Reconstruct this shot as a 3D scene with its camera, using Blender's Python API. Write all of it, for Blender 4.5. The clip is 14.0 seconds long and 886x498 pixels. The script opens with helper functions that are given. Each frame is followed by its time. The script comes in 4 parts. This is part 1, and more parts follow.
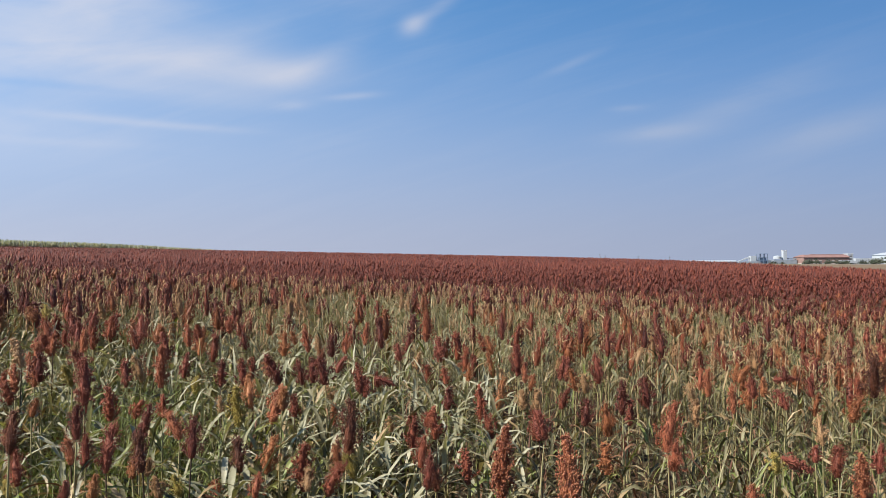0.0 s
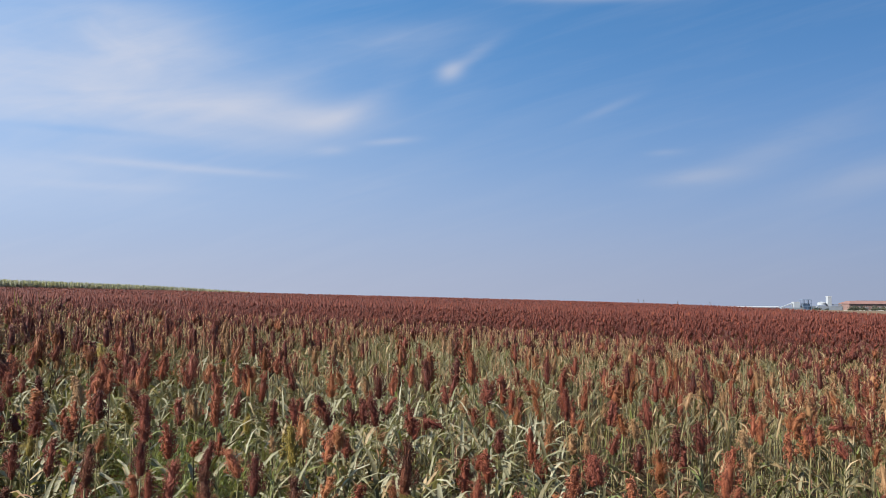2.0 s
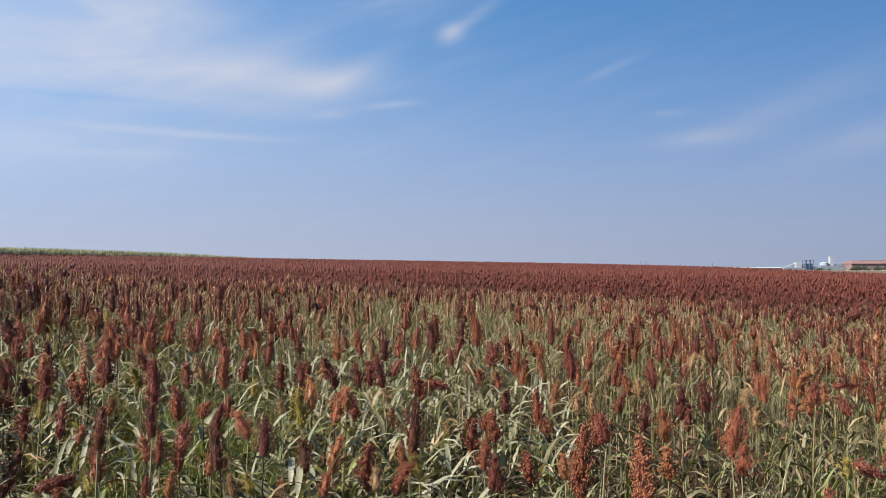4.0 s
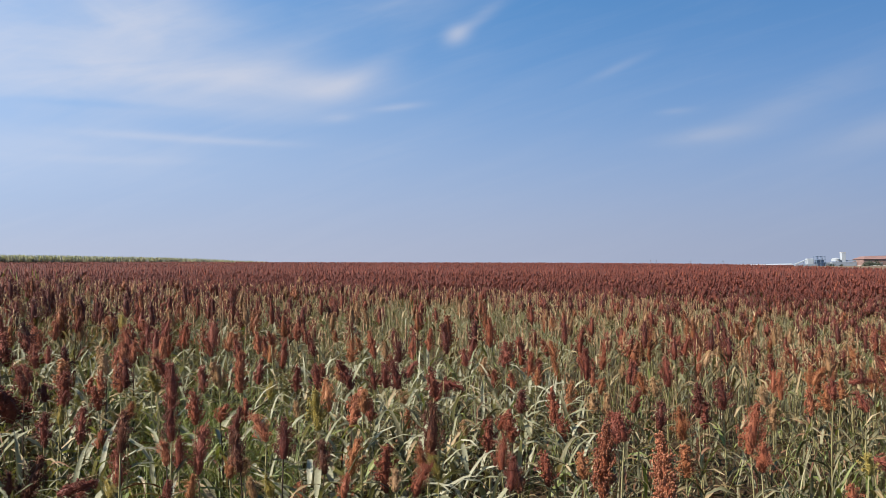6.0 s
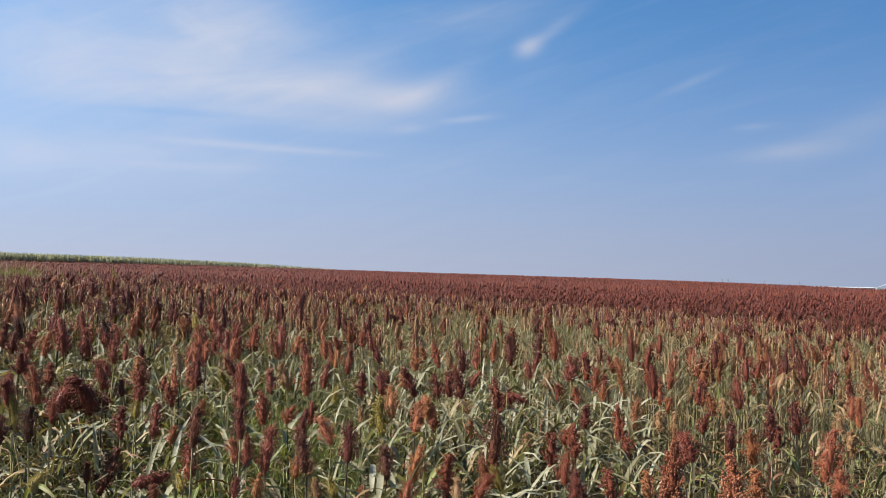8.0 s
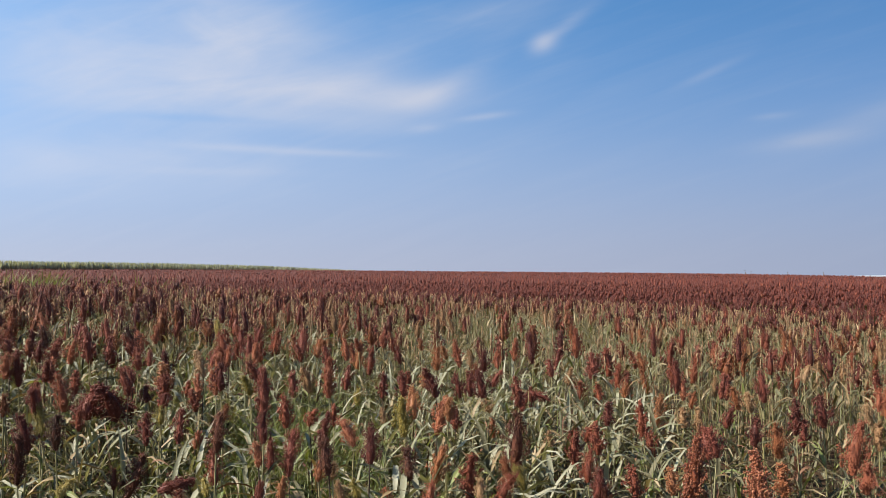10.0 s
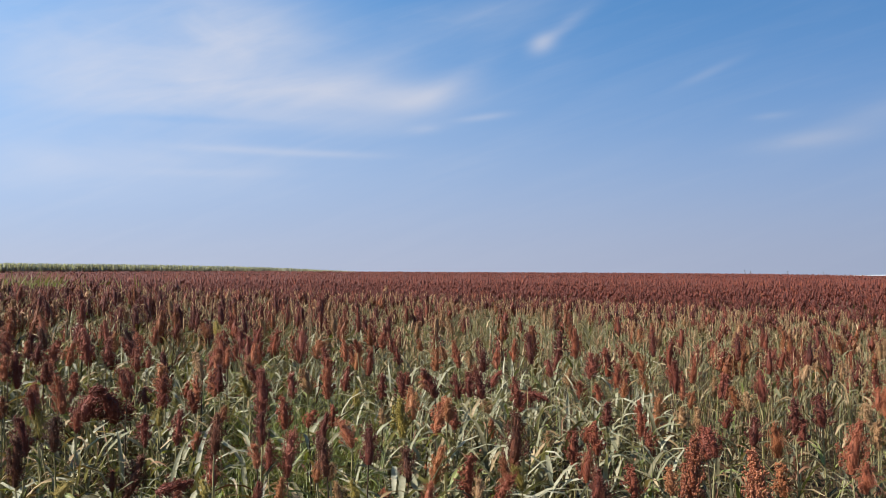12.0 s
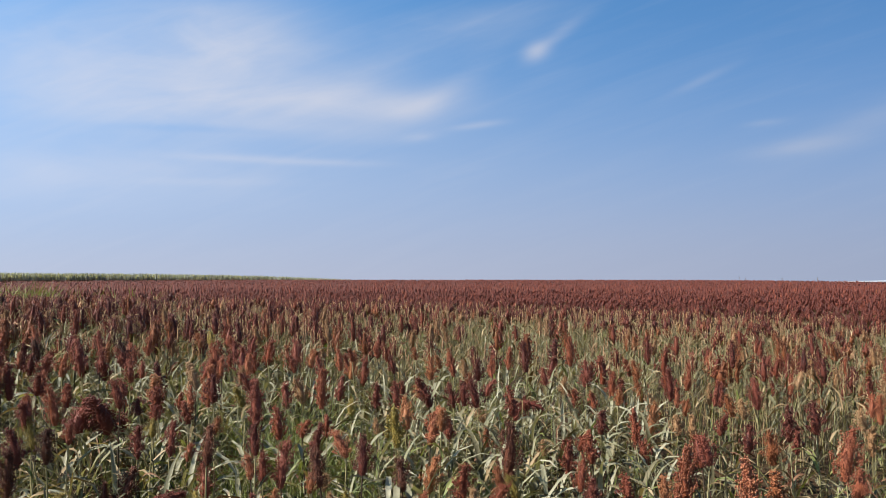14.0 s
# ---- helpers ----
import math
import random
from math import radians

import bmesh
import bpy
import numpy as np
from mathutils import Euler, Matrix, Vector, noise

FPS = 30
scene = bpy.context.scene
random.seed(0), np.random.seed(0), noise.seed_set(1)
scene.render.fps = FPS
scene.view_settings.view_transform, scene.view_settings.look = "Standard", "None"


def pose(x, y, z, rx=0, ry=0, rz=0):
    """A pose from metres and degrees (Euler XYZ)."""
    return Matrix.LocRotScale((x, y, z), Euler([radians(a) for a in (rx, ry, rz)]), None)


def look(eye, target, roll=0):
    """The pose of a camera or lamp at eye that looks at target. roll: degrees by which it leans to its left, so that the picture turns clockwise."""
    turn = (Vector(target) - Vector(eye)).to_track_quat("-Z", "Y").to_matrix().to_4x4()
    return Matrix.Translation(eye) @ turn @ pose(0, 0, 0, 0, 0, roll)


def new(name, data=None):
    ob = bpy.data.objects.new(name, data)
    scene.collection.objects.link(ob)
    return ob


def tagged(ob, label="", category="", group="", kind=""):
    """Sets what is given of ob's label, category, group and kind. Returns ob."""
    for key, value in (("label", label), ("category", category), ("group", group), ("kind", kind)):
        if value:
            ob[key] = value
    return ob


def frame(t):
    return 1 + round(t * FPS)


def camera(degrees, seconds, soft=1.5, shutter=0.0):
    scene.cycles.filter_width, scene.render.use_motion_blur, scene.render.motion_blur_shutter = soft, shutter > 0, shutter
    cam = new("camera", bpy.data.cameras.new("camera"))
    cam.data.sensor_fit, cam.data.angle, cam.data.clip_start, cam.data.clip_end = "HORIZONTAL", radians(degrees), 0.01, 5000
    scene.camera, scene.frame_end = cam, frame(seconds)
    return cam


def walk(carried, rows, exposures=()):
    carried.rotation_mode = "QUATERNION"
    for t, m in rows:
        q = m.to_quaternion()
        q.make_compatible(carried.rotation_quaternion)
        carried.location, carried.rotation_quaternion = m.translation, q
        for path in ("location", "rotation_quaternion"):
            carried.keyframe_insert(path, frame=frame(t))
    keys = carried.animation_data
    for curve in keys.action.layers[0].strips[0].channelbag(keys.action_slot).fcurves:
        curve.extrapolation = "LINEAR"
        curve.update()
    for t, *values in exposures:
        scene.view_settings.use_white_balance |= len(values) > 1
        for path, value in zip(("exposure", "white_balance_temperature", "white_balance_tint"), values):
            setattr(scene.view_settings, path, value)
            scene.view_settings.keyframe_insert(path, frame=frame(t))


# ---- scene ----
# The camera: a phone held by hand at the edge of the field, turning slowly to the left.
cam = camera(59.2, 14.0, soft=0.8)
PATH = [
    (0.0, 0.011, -0.015, 1.952, 90.76, 0.14, -0.24),
    (0.5, -0.011, -0.025, 1.997, 91.12, 0.10, -0.27),
    (1.0, -0.109, -0.066, 2.004, 92.94, 0.02, 2.72),
    (1.5, -0.093, -0.054, 1.953, 93.86, -0.04, 2.84),
    (2.0, -0.103, -0.060, 1.938, 93.97, -0.24, 2.39),
    (2.5, -0.127, -0.067, 1.928, 93.11, -0.35, 2.22),
    (3.0, -0.125, -0.059, 1.926, 91.91, -0.22, 2.41),
    (5.5, -0.138, -0.034, 1.920, 91.16, 1.04, 2.74),
    (6.0, -0.158, -0.046, 1.919, 91.43, 1.11, 3.27),
    (6.5, -0.154, -0.042, 1.921, 91.74, 1.46, 4.14),
    (7.0, -0.160, -0.050, 1.914, 92.04, 1.28, 5.20),
    (7.5, -0.168, -0.061, 1.909, 92.25, 0.11, 6.77),
    (8.0, -0.170, -0.055, 1.907, 92.31, -0.63, 8.04),
    (8.5, -0.166, -0.056, 1.912, 92.36, -0.71, 8.78),
    (11.0, -0.154, -0.057, 1.918, 92.10, 1.24, 9.65),
    (11.5, -0.151, -0.057, 1.916, 92.14, 1.13, 9.60),
    (12.0, -0.149, -0.056, 1.917, 92.26, 0.91, 9.50),
    (12.5, -0.145, -0.057, 1.919, 92.36, 0.74, 9.48),
    (13.0, -0.145, -0.056, 1.920, 92.50, 0.69, 9.41),
    (13.5, -0.141, -0.059, 1.923, 92.66, 0.80, 9.31),
    (14.0, -0.137, -0.058, 1.925, 92.83, 1.17, 9.17),
]
walk(cam, [(t, pose(x, y, z, rx, ry, rz)) for t, x, y, z, rx, ry, rz in PATH], exposures=[(0, 0.95), (1, 0.94), (1.25, 0.81), (1.5, 0.71), (1.7, 0.79), (2, 0.90), (3, 0.91), (14, 0.93)])

# ---------------------------------------------------------------- world and sun
SUN_ELEVATION, SUN_AZIMUTH = 45.0, -113.0        # degrees; azimuth clockwise from +y
SUN_STRENGTH, SKY_STRENGTH = 5.0, 0.066


class Nodes:
    """A small hand for wiring node trees."""

    def __init__(self, tree):
        self.tree = tree

    def add(self, kind, **values):
        node = self.tree.nodes.new(kind)
        for key, value in values.items():
            setattr(node, key, value)
        return node

    def link(self, a, b):
        self.tree.links.new(a, b)

    def put(self, socket, value):
        if isinstance(value, bpy.types.NodeSocket):
            self.link(value, socket)
        else:
            socket.default_value = value

    def math(self, op, a, b=0.0, c=None, clamp=False):
        node = self.add("ShaderNodeMath", operation=op, use_clamp=clamp)
        self.put(node.inputs[0], a), self.put(node.inputs[1], b)
        if c is not None:
            self.put(node.inputs[2], c)
        return node.outputs[0]

    def mix(self, fac, a, b, blend="MIX"):
        node = self.add("ShaderNodeMix", data_type="RGBA", blend_type=blend)
        self.put(node.inputs[0], fac), self.put(node.inputs[6], a), self.put(node.inputs[7], b)
        return node.outputs[2]

    def ramp(self, fac, stops):
        node = self.add("ShaderNodeValToRGB")
        band = node.color_ramp
        while len(band.elements) < len(stops):
            band.elements.new(0.5)
        for element, (place, colour) in zip(band.elements, stops):
            element.position, element.color = place, (*colour, 1)
        self.put(node.inputs[0], fac)
        return node.outputs[0]

    def noise(self, vector, scale, detail=4.0, rough=0.55, distortion=0.0):
        node = self.add("ShaderNodeTexNoise")
        if vector is not None:
            self.link(vector, node.inputs["Vector"])
        node.inputs["Scale"].default_value, node.inputs["Detail"].default_value = scale, detail
        node.inputs["Roughness"].default_value, node.inputs["Distortion"].default_value = rough, distortion
        return node.outputs[0]

    def smooth(self, value, low, high):
        node = self.add("ShaderNodeMapRange", interpolation_type="SMOOTHSTEP")
        self.put(node.inputs[0], value)
        node.inputs[1].default_value, node.inputs[2].default_value = low, high
        return node.outputs[0]

    def vector(self, x, y, z=0.0):
        node = self.add("ShaderNodeCombineXYZ")
        for i, value in enumerate((x, y, z)):
            self.put(node.inputs[i], value)
        return node.outputs[0]


world = bpy.data.worlds.new("sky")
scene.world = world
world.use_nodes = True
world.node_tree.nodes.clear()
W = Nodes(world.node_tree)
sky = W.add("ShaderNodeTexSky", sky_type="NISHITA", sun_disc=False)
sky.sun_elevation, sky.sun_rotation = radians(SUN_ELEVATION), radians(SUN_AZIMUTH % 360)
sky.air_density, sky.dust_density, sky.ozone_density, sky.altitude = 1.0, 1.2, 1.2, 600
coords = W.add("ShaderNodeTexCoord")
axes = W.add("ShaderNodeSeparateXYZ")
W.link(coords.outputs["Generated"], axes.inputs[0])
W.link(W.vector(axes.outputs[0], axes.outputs[1], W.math("ADD", W.math("ABSOLUTE", axes.outputs[2]), 0.22)), sky.inputs[0])
ahead = W.math("MAXIMUM", axes.outputs[1], 0.08)
U = W.math("DIVIDE", axes.outputs[0], ahead)          # tangent of the bearing, to the right of +y
V = W.math("DIVIDE", axes.outputs[2], ahead)          # tangent of the height above the horizon
front = W.smooth(axes.outputs[1], 0.15, 0.45)
# thin cirrus drawn out along the wind
fluff = W.noise(W.vector(W.math("MULTIPLY_ADD", V, -0.4, U), W.math("MULTIPLY", V, 2.6)), 6.5, 8.0, 0.58, 0.9)
billow = W.noise(W.vector(W.math("MULTIPLY_ADD", V, -0.5, U), W.math("MULTIPLY", W.math("MULTIPLY_ADD", U, 0.06, V), 3.4)), 5.0, 6.0, 0.52, 0.45)
streaks = W.noise(W.vector(W.math("MULTIPLY", U, 0.9), W.math("MULTIPLY", W.math("MULTIPLY_ADD", U, -0.28, V), 9.0)), 4.0, 6.0, 0.6, 0.5)


def cloud(u, v, long, high, lean, strength, texture, low=0.35, top=0.7):
    """A soft bank of cirrus: its middle, half-lengths (tangents), lean in degrees."""
    du, dv = W.math("SUBTRACT", U, u), W.math("SUBTRACT", V, v)
    c, s = math.cos(radians(lean)), math.sin(radians(lean))
    a = W.math("DIVIDE", W.math("MULTIPLY_ADD", du, c, W.math("MULTIPLY", dv, s)), long)
    b = W.math("DIVIDE", W.math("MULTIPLY_ADD", du, -s, W.math("MULTIPLY", dv, c)), high)
    far = W.math("MULTIPLY_ADD", a, a, W.math("MULTIPLY", b, b))
    bell = W.math("POWER", 2.718, W.math("MULTIPLY", far, -1.0))
    grain = W.smooth(texture, low, top)
    return W.math("MULTIPLY", W.math("MULTIPLY", bell, strength), W.math("MULTIPLY_ADD", grain, 0.6, 0.4))


left_banks = [
    cloud(-0.66, 0.335, 0.30, 0.085, -4, 0.64, billow, 0.0, 0.75),
    cloud(-0.44, 0.345, 0.13, 0.055, -14, 0.50, billow, 0.1, 0.75),
    cloud(-0.47, 0.262, 0.28, 0.038, -4, 0.55, billow, 0.0, 0.75),
    cloud(-0.29, 0.250, 0.10, 0.026, -3, 0.34, billow, 0.1, 0.7),
    cloud(-0.190, 0.239, 0.064, 0.019, 5, 0.46, fluff, 0.0, 0.65),
    cloud(-0.150, 0.258, 0.062, 0.016, 28, 0.24, fluff, 0.1, 0.7),
    cloud(-0.26, 0.285, 0.09, 0.022, 24, 0.20, fluff, 0.15, 0.75),
    cloud(-0.36, 0.216, 0.15, 0.014, -5, 0.28, billow, 0.1, 0.7),
    cloud(-0.50, 0.226, 0.16, 0.006, -5, -0.16, billow, 0.1, 0.5),
    cloud(-0.033, 0.302, 0.017, 0.0125, 20, 0.52, fluff, 0.0, 0.55),
    cloud(-0.006, 0.321, 0.038, 0.0085, 33, 0.30, fluff, 0.2, 0.7),
    cloud(-0.17, 0.345, 0.12, 0.018, 6, 0.20, billow),
]
middle_banks = [
    cloud(-0.022, 0.268, 0.040, 0.006, 16, 0.20, fluff),
    cloud(-0.112, 0.210, 0.034, 0.0045, 4, 0.34, fluff, 0.1, 0.6),
    cloud(-0.188, 0.198, 0.026, 0.006, 4, 0.26, fluff),
    cloud(-0.42, 0.180, 0.11, 0.0055, -5, 0.30, billow, 0.1, 0.6),
    cloud(-0.31, 0.170, 0.07, 0.0045, -4, 0.16, streaks, 0.1, 0.6),
    cloud(-0.49, 0.152, 0.11, 0.006, -3, 0.14, streaks, 0.1, 0.6),
    cloud(-0.68, 0.175, 0.30, 0.050, -2, 0.52, billow, 0.0, 0.8),
    cloud(-0.09, 0.335, 0.10, 0.030, 18, 0.15, fluff, 0.1, 0.7),
    cloud(-0.20, 0.150, 0.30, 0.060, 0, 0.12, billow, 0.0, 0.8),
]
right_banks = [
    cloud(0.281, 0.162, 0.06, 0.010, 6, 0.36, fluff, 0.1, 0.6),
    cloud(0.242, 0.194, 0.022, 0.004, 4, 0.18, fluff, 0.1, 0.6),
    cloud(0.40, 0.205, 0.13, 0.020, 22, 0.22, fluff, 0.1, 0.6),
    cloud(0.51, 0.165, 0.11, 0.018, 14, 0.38, fluff, 0.1, 0.6),
    cloud(0.172, 0.252, 0.045, 0.006, 24, 0.22, fluff, 0.1, 0.6),
    cloud(0.15, 0.398, 0.10, 0.006, 0, 0.35, fluff, 0.1, 0.6),
]
cover = 0.0
for bank in left_banks + middle_banks + right_banks:
    cover = W.math("ADD", cover, bank)
cover = W.math("MULTIPLY", W.math("MAXIMUM", cover, 0.0), front)
# thin cirrus added over the unseen rest of the dome, whiter, to neutralise the fill
dome = W.add("ShaderNodeMapping")
dome.inputs["Scale"].default_value = (1.0, 2.6, 3.0)
W.link(coords.outputs["Generated"], dome.inputs[0])
rest = W.math("MULTIPLY", W.smooth(W.noise(dome.outputs[0], 2.2, 6.0, 0.6, 0.8), 0.42, 0.72), 0.35)
cover = W.math("ADD", cover, W.math("MULTIPLY", rest, W.math("SUBTRACT", 1.0, front)))
veil = W.math("MULTIPLY", W.smooth(streaks, 0.4, 0.75), 0.07)
cover = W.math("MINIMUM", W.math("ADD", cover, veil), 0.9)
# dry haze, thick above the horizon and thicker towards the sun's side
level = W.math("ABSOLUTE", axes.outputs[2])
haze = W.math("POWER", 2.718, W.math("MULTIPLY", W.math("POWER", W.math("DIVIDE", level, 0.190), 1.75), -1.0))
haze = W.math("MULTIPLY", haze, 0.94)
tinted = W.mix(1.0, sky.outputs[0], (0.70, 1.40, 1.74, 1), "MULTIPLY")
hazy = W.mix(haze, tinted, (3.34, 3.62, 4.62, 1))
clouded = W.mix(cover, hazy, W.mix(front, (5.2, 5.1, 5.1, 1), (4.35, 4.72, 5.75, 1)))
sunward = [W.math("MULTIPLY_ADD", axes.outputs[0], slope, 1.0) for slope in (-0.39, -0.33, -0.25)]
# the dome deepens evenly towards its unseen zenith, which weakens the fill in shadows
deep = W.math("MULTIPLY_ADD", W.smooth(level, 0.36, 0.95), -0.5, 1.0)
final = W.mix(1.0, W.mix(1.0, clouded, W.vector(*sunward), "MULTIPLY"), W.vector(deep, deep, deep), "MULTIPLY")
backdrop = W.add("ShaderNodeBackground")
backdrop.inputs[1].default_value = SKY_STRENGTH
W.link(final, backdrop.inputs[0])
W.link(backdrop.outputs[0], W.add("ShaderNodeOutputWorld").inputs[0])

sun_data = bpy.data.lights.new("sun", "SUN")
sun_data.energy, sun_data.angle, sun_data.color = SUN_STRENGTH, radians(0.6), (1.0, 0.94, 0.85)
sun = new("sun", sun_data)
az, el = radians(SUN_AZIMUTH), radians(SUN_ELEVATION)
sun.matrix_world = look((40 * math.sin(az) * math.cos(el), 40 * math.cos(az) * math.cos(el), 40 * math.sin(el)), (0, 0, 0))


# ---------------------------------------------------------------- materials
def material(name, build, rough=0.6, specular=0.4, bump=None, sheen=0.0, through_light=0.0):
    """build(nodes) gives the base colour's socket; bump(nodes) a height socket and its depth in metres."""
    mat = bpy.data.materials.new(name)
    mat.use_nodes = True
    mat.node_tree.nodes.clear()
    n = Nodes(mat.node_tree)
    shader = n.add("ShaderNodeBsdfPrincipled")
    colour = build(n)
    n.put(shader.inputs["Base Color"], colour)
    n.put(shader.inputs["Roughness"], rough)
    shader.inputs["Specular IOR Level"].default_value = specular
    if bump:
        height, depth = bump(n)
        node = n.add("ShaderNodeBump")
        node.inputs["Distance"].default_value = depth
        n.link(height, node.inputs["Height"])
        n.link(node.outputs[0], shader.inputs["Normal"])
    result = shader.outputs[0]
    if through_light:
        glow = n.add("ShaderNodeBsdfTranslucent")
        n.put(glow.inputs[0], n.mix(1.0, colour, (1.3, 1.25, 0.5, 1), "MULTIPLY"))
        blend = n.add("ShaderNodeMixShader")
        blend.inputs[0].default_value = through_light
        n.link(result, blend.inputs[1]), n.link(glow.outputs[0], blend.inputs[2])
        result = blend.outputs[0]
    n.link(result, n.add("ShaderNodeOutputMaterial").inputs[0])
    return mat


def varied(low, mid, high, single=0.5, patch=6.0):
    """A colour between three, told apart piece by piece, with a fine mottle."""

    def build(n):
        island = n.add("ShaderNodeNewGeometry").outputs["Random Per Island"]
        whole = n.add("ShaderNodeObjectInfo").outputs["Random"]
        where = n.add("ShaderNodeTexCoord").outputs["Object"]
        fac = n.math("ADD", n.math("MULTIPLY", island, single), n.math("MULTIPLY", whole, 1.0 - single))
        fac = n.math("ADD", fac, n.math("MULTIPLY", n.math("SUBTRACT", n.noise(where, patch, 3.0), 0.5), 0.7), clamp=True)
        return n.ramp(fac, [(0.05, low), (0.5, mid), (0.95, high)])

    return build


HEAD_COLOURS = {
    "maroon": ((0.064, 0.016, 0.010), (0.161, 0.040, 0.024), (0.263, 0.081, 0.051)),
    "red": ((0.105, 0.025, 0.014), (0.223, 0.060, 0.029), (0.353, 0.129, 0.062)),
    "rust": ((0.121, 0.036, 0.012), (0.243, 0.083, 0.032), (0.336, 0.143, 0.059)),
    "tan": ((0.192, 0.097, 0.042), (0.296, 0.164, 0.075), (0.370, 0.230, 0.122)),
    "green": ((0.157, 0.113, 0.022), (0.296, 0.218, 0.050), (0.388, 0.299, 0.101)),
}


def leaf_veins(n):
    """Veins and creases along a blade."""
    where = n.add("ShaderNodeTexCoord").outputs["Object"]
    stretch = n.add("ShaderNodeMapping")
    stretch.inputs["Scale"].default_value = (9.0, 120.0, 20.0)
    n.link(where, stretch.inputs[0])
    return n.noise(stretch.outputs[0], 1.0, 4.0, 0.6), 0.012


DARK_HEAD = material("grain_dark", varied((0.031, 0.012, 0.007), (0.095, 0.030, 0.015), (0.191, 0.066, 0.032), single=0.42, patch=11.0), rough=0.55, specular=0.3)
FLECKED_HEAD = material("grain_flecked", varied((0.093, 0.021, 0.009), (0.215, 0.059, 0.024), (0.412, 0.171, 0.083), single=0.8, patch=12.0), rough=0.45, specular=0.4)
HEADS = {k: material("grain_" + k, varied(*v, single=0.30, patch=8.0), rough=0.55, specular=0.3) for k, v in HEAD_COLOURS.items()}
LEAF = material("sorghum_leaf", varied((0.012, 0.010, 0.005), (0.075, 0.066, 0.030), (0.279, 0.248, 0.147), 0.45, 4.5), rough=0.55, specular=0.28, through_light=0.16, bump=leaf_veins)
FRESH = material("fresh_leaf", varied((0.059, 0.077, 0.016), (0.148, 0.172, 0.048), (0.268, 0.283, 0.108), 0.5, 9.0), rough=0.5, specular=0.3, through_light=0.28)
DRY = material("dry_leaf", varied((0.078, 0.045, 0.020), (0.207, 0.140, 0.068), (0.422, 0.330, 0.201), 0.6, 12.0), rough=0.65, specular=0.25, through_light=0.15)
RUSSET = material("russet_leaf", varied((0.043, 0.017, 0.010), (0.128, 0.059, 0.034), (0.255, 0.150, 0.086), 0.6, 12.0), rough=0.65, specular=0.2, through_light=0.12)
STALK = material("sorghum_stalk", varied((0.110, 0.095, 0.035), (0.245, 0.211, 0.091), (0.394, 0.334, 0.174), 0.6, 14.0), rough=0.5, specular=0.4)
HUSK = material("spent_husk", varied((0.170, 0.086, 0.045), (0.307, 0.186, 0.104), (0.409, 0.276, 0.164), 0.7, 14.0), rough=0.75, specular=0.2, through_light=0.15)
PALE = material("pale_leaf", varied((0.061, 0.061, 0.030), (0.220, 0.212, 0.123), (0.421, 0.393, 0.284), 0.45, 4.5), rough=0.4, specular=0.28, through_light=0.18, bump=leaf_veins)
MATS = [*HEADS.values(), LEAF, FRESH, DRY, STALK, RUSSET, HUSK, PALE]
KINDS = list(HEADS)
M_LEAF, M_FRESH, M_DRY, M_STALK, M_RUSSET, M_HUSK, M_PALE = 5, 6, 7, 8, 9, 10, 11


def soil_colour(n):
    where = n.add("ShaderNodeTexCoord").outputs["Object"]
    fine, broad = n.noise(where, 14.0, 8.0, 0.65), n.noise(where, 0.6, 4.0)
    base = n.ramp(fine, [(0.25, (0.022, 0.010, 0.006)), (0.55, (0.055, 0.026, 0.014)), (0.8, (0.11, 0.065, 0.038))])
    near = n.mix(n.math("MULTIPLY", broad, 0.6), base, (0.06, 0.05, 0.024, 1))
    grass = n.ramp(n.noise(where, 0.02, 6.0, 0.6), [(0.3, (0.12, 0.085, 0.055)), (0.6, (0.16, 0.12, 0.08)), (0.8, (0.11, 0.10, 0.055))])
    reach = n.add("ShaderNodeVectorMath", operation="LENGTH")
    n.link(where, reach.inputs[0])
    return n.mix(n.smooth(reach.outputs["Value"], 90.0, 160.0), near, grass)


SOIL = material("soil", soil_colour, rough=0.95, specular=0.15, bump=lambda n: (n.noise(n.add("ShaderNodeTexCoord").outputs["Object"], 18.0, 8.0, 0.7), 0.03))


def plain(name, colour, rough=0.6, spread=0.25, scale=1.5, metallic=0.0):
    def build(n):
        where = n.add("ShaderNodeTexCoord").outputs["Object"]
        fac = n.noise(where, scale, 5.0, 0.6)
        return n.ramp(fac, [(0.3, tuple(c * (1 - spread) for c in colour)), (0.7, tuple(min(1, c * (1 + spread)) for c in colour))])

    return material(name, build, rough)


# ---------------------------------------------------------------- the lie of the land
def rise(x, y):
    """The height of the ground: a field that tilts up ahead and to the left, most of all close by, and falls away behind its crest."""
    d = np.hypot(x, y)
    s = np.clip((d - 255.0) / 300.0, 0, 1)
    s = s * s * (3 - 2 * s)
    tilt = 0.0080 * np.clip(y, -60, 600) - 0.0226 * np.clip(x, -300, 300)
    c = np.clip((d - 9.0) / 26.0, 0, 1)
    tilt = tilt - (0.060 * np.clip(x, -14, 14) + 0.04) * (1 - c * c * (3 - 2 * c))
    b = np.clip((d - 110.0) / 130.0, 0, 1)
    return (tilt + 0.40 * b * b * (3 - 2 * b)) * (1 - s) + (1.95 - 0.0067 * d) * s


def edge(az):
    """How far the crop reaches on a bearing (radians, clockwise from +y)."""
    a = np.degrees(az)
    return np.interp(a, [-60, -40, -30, -22, 4, 10, 16, 22, 30, 40, 60], [120, 180, 212, 250, 262, 245, 215, 165, 108, 75, 55])


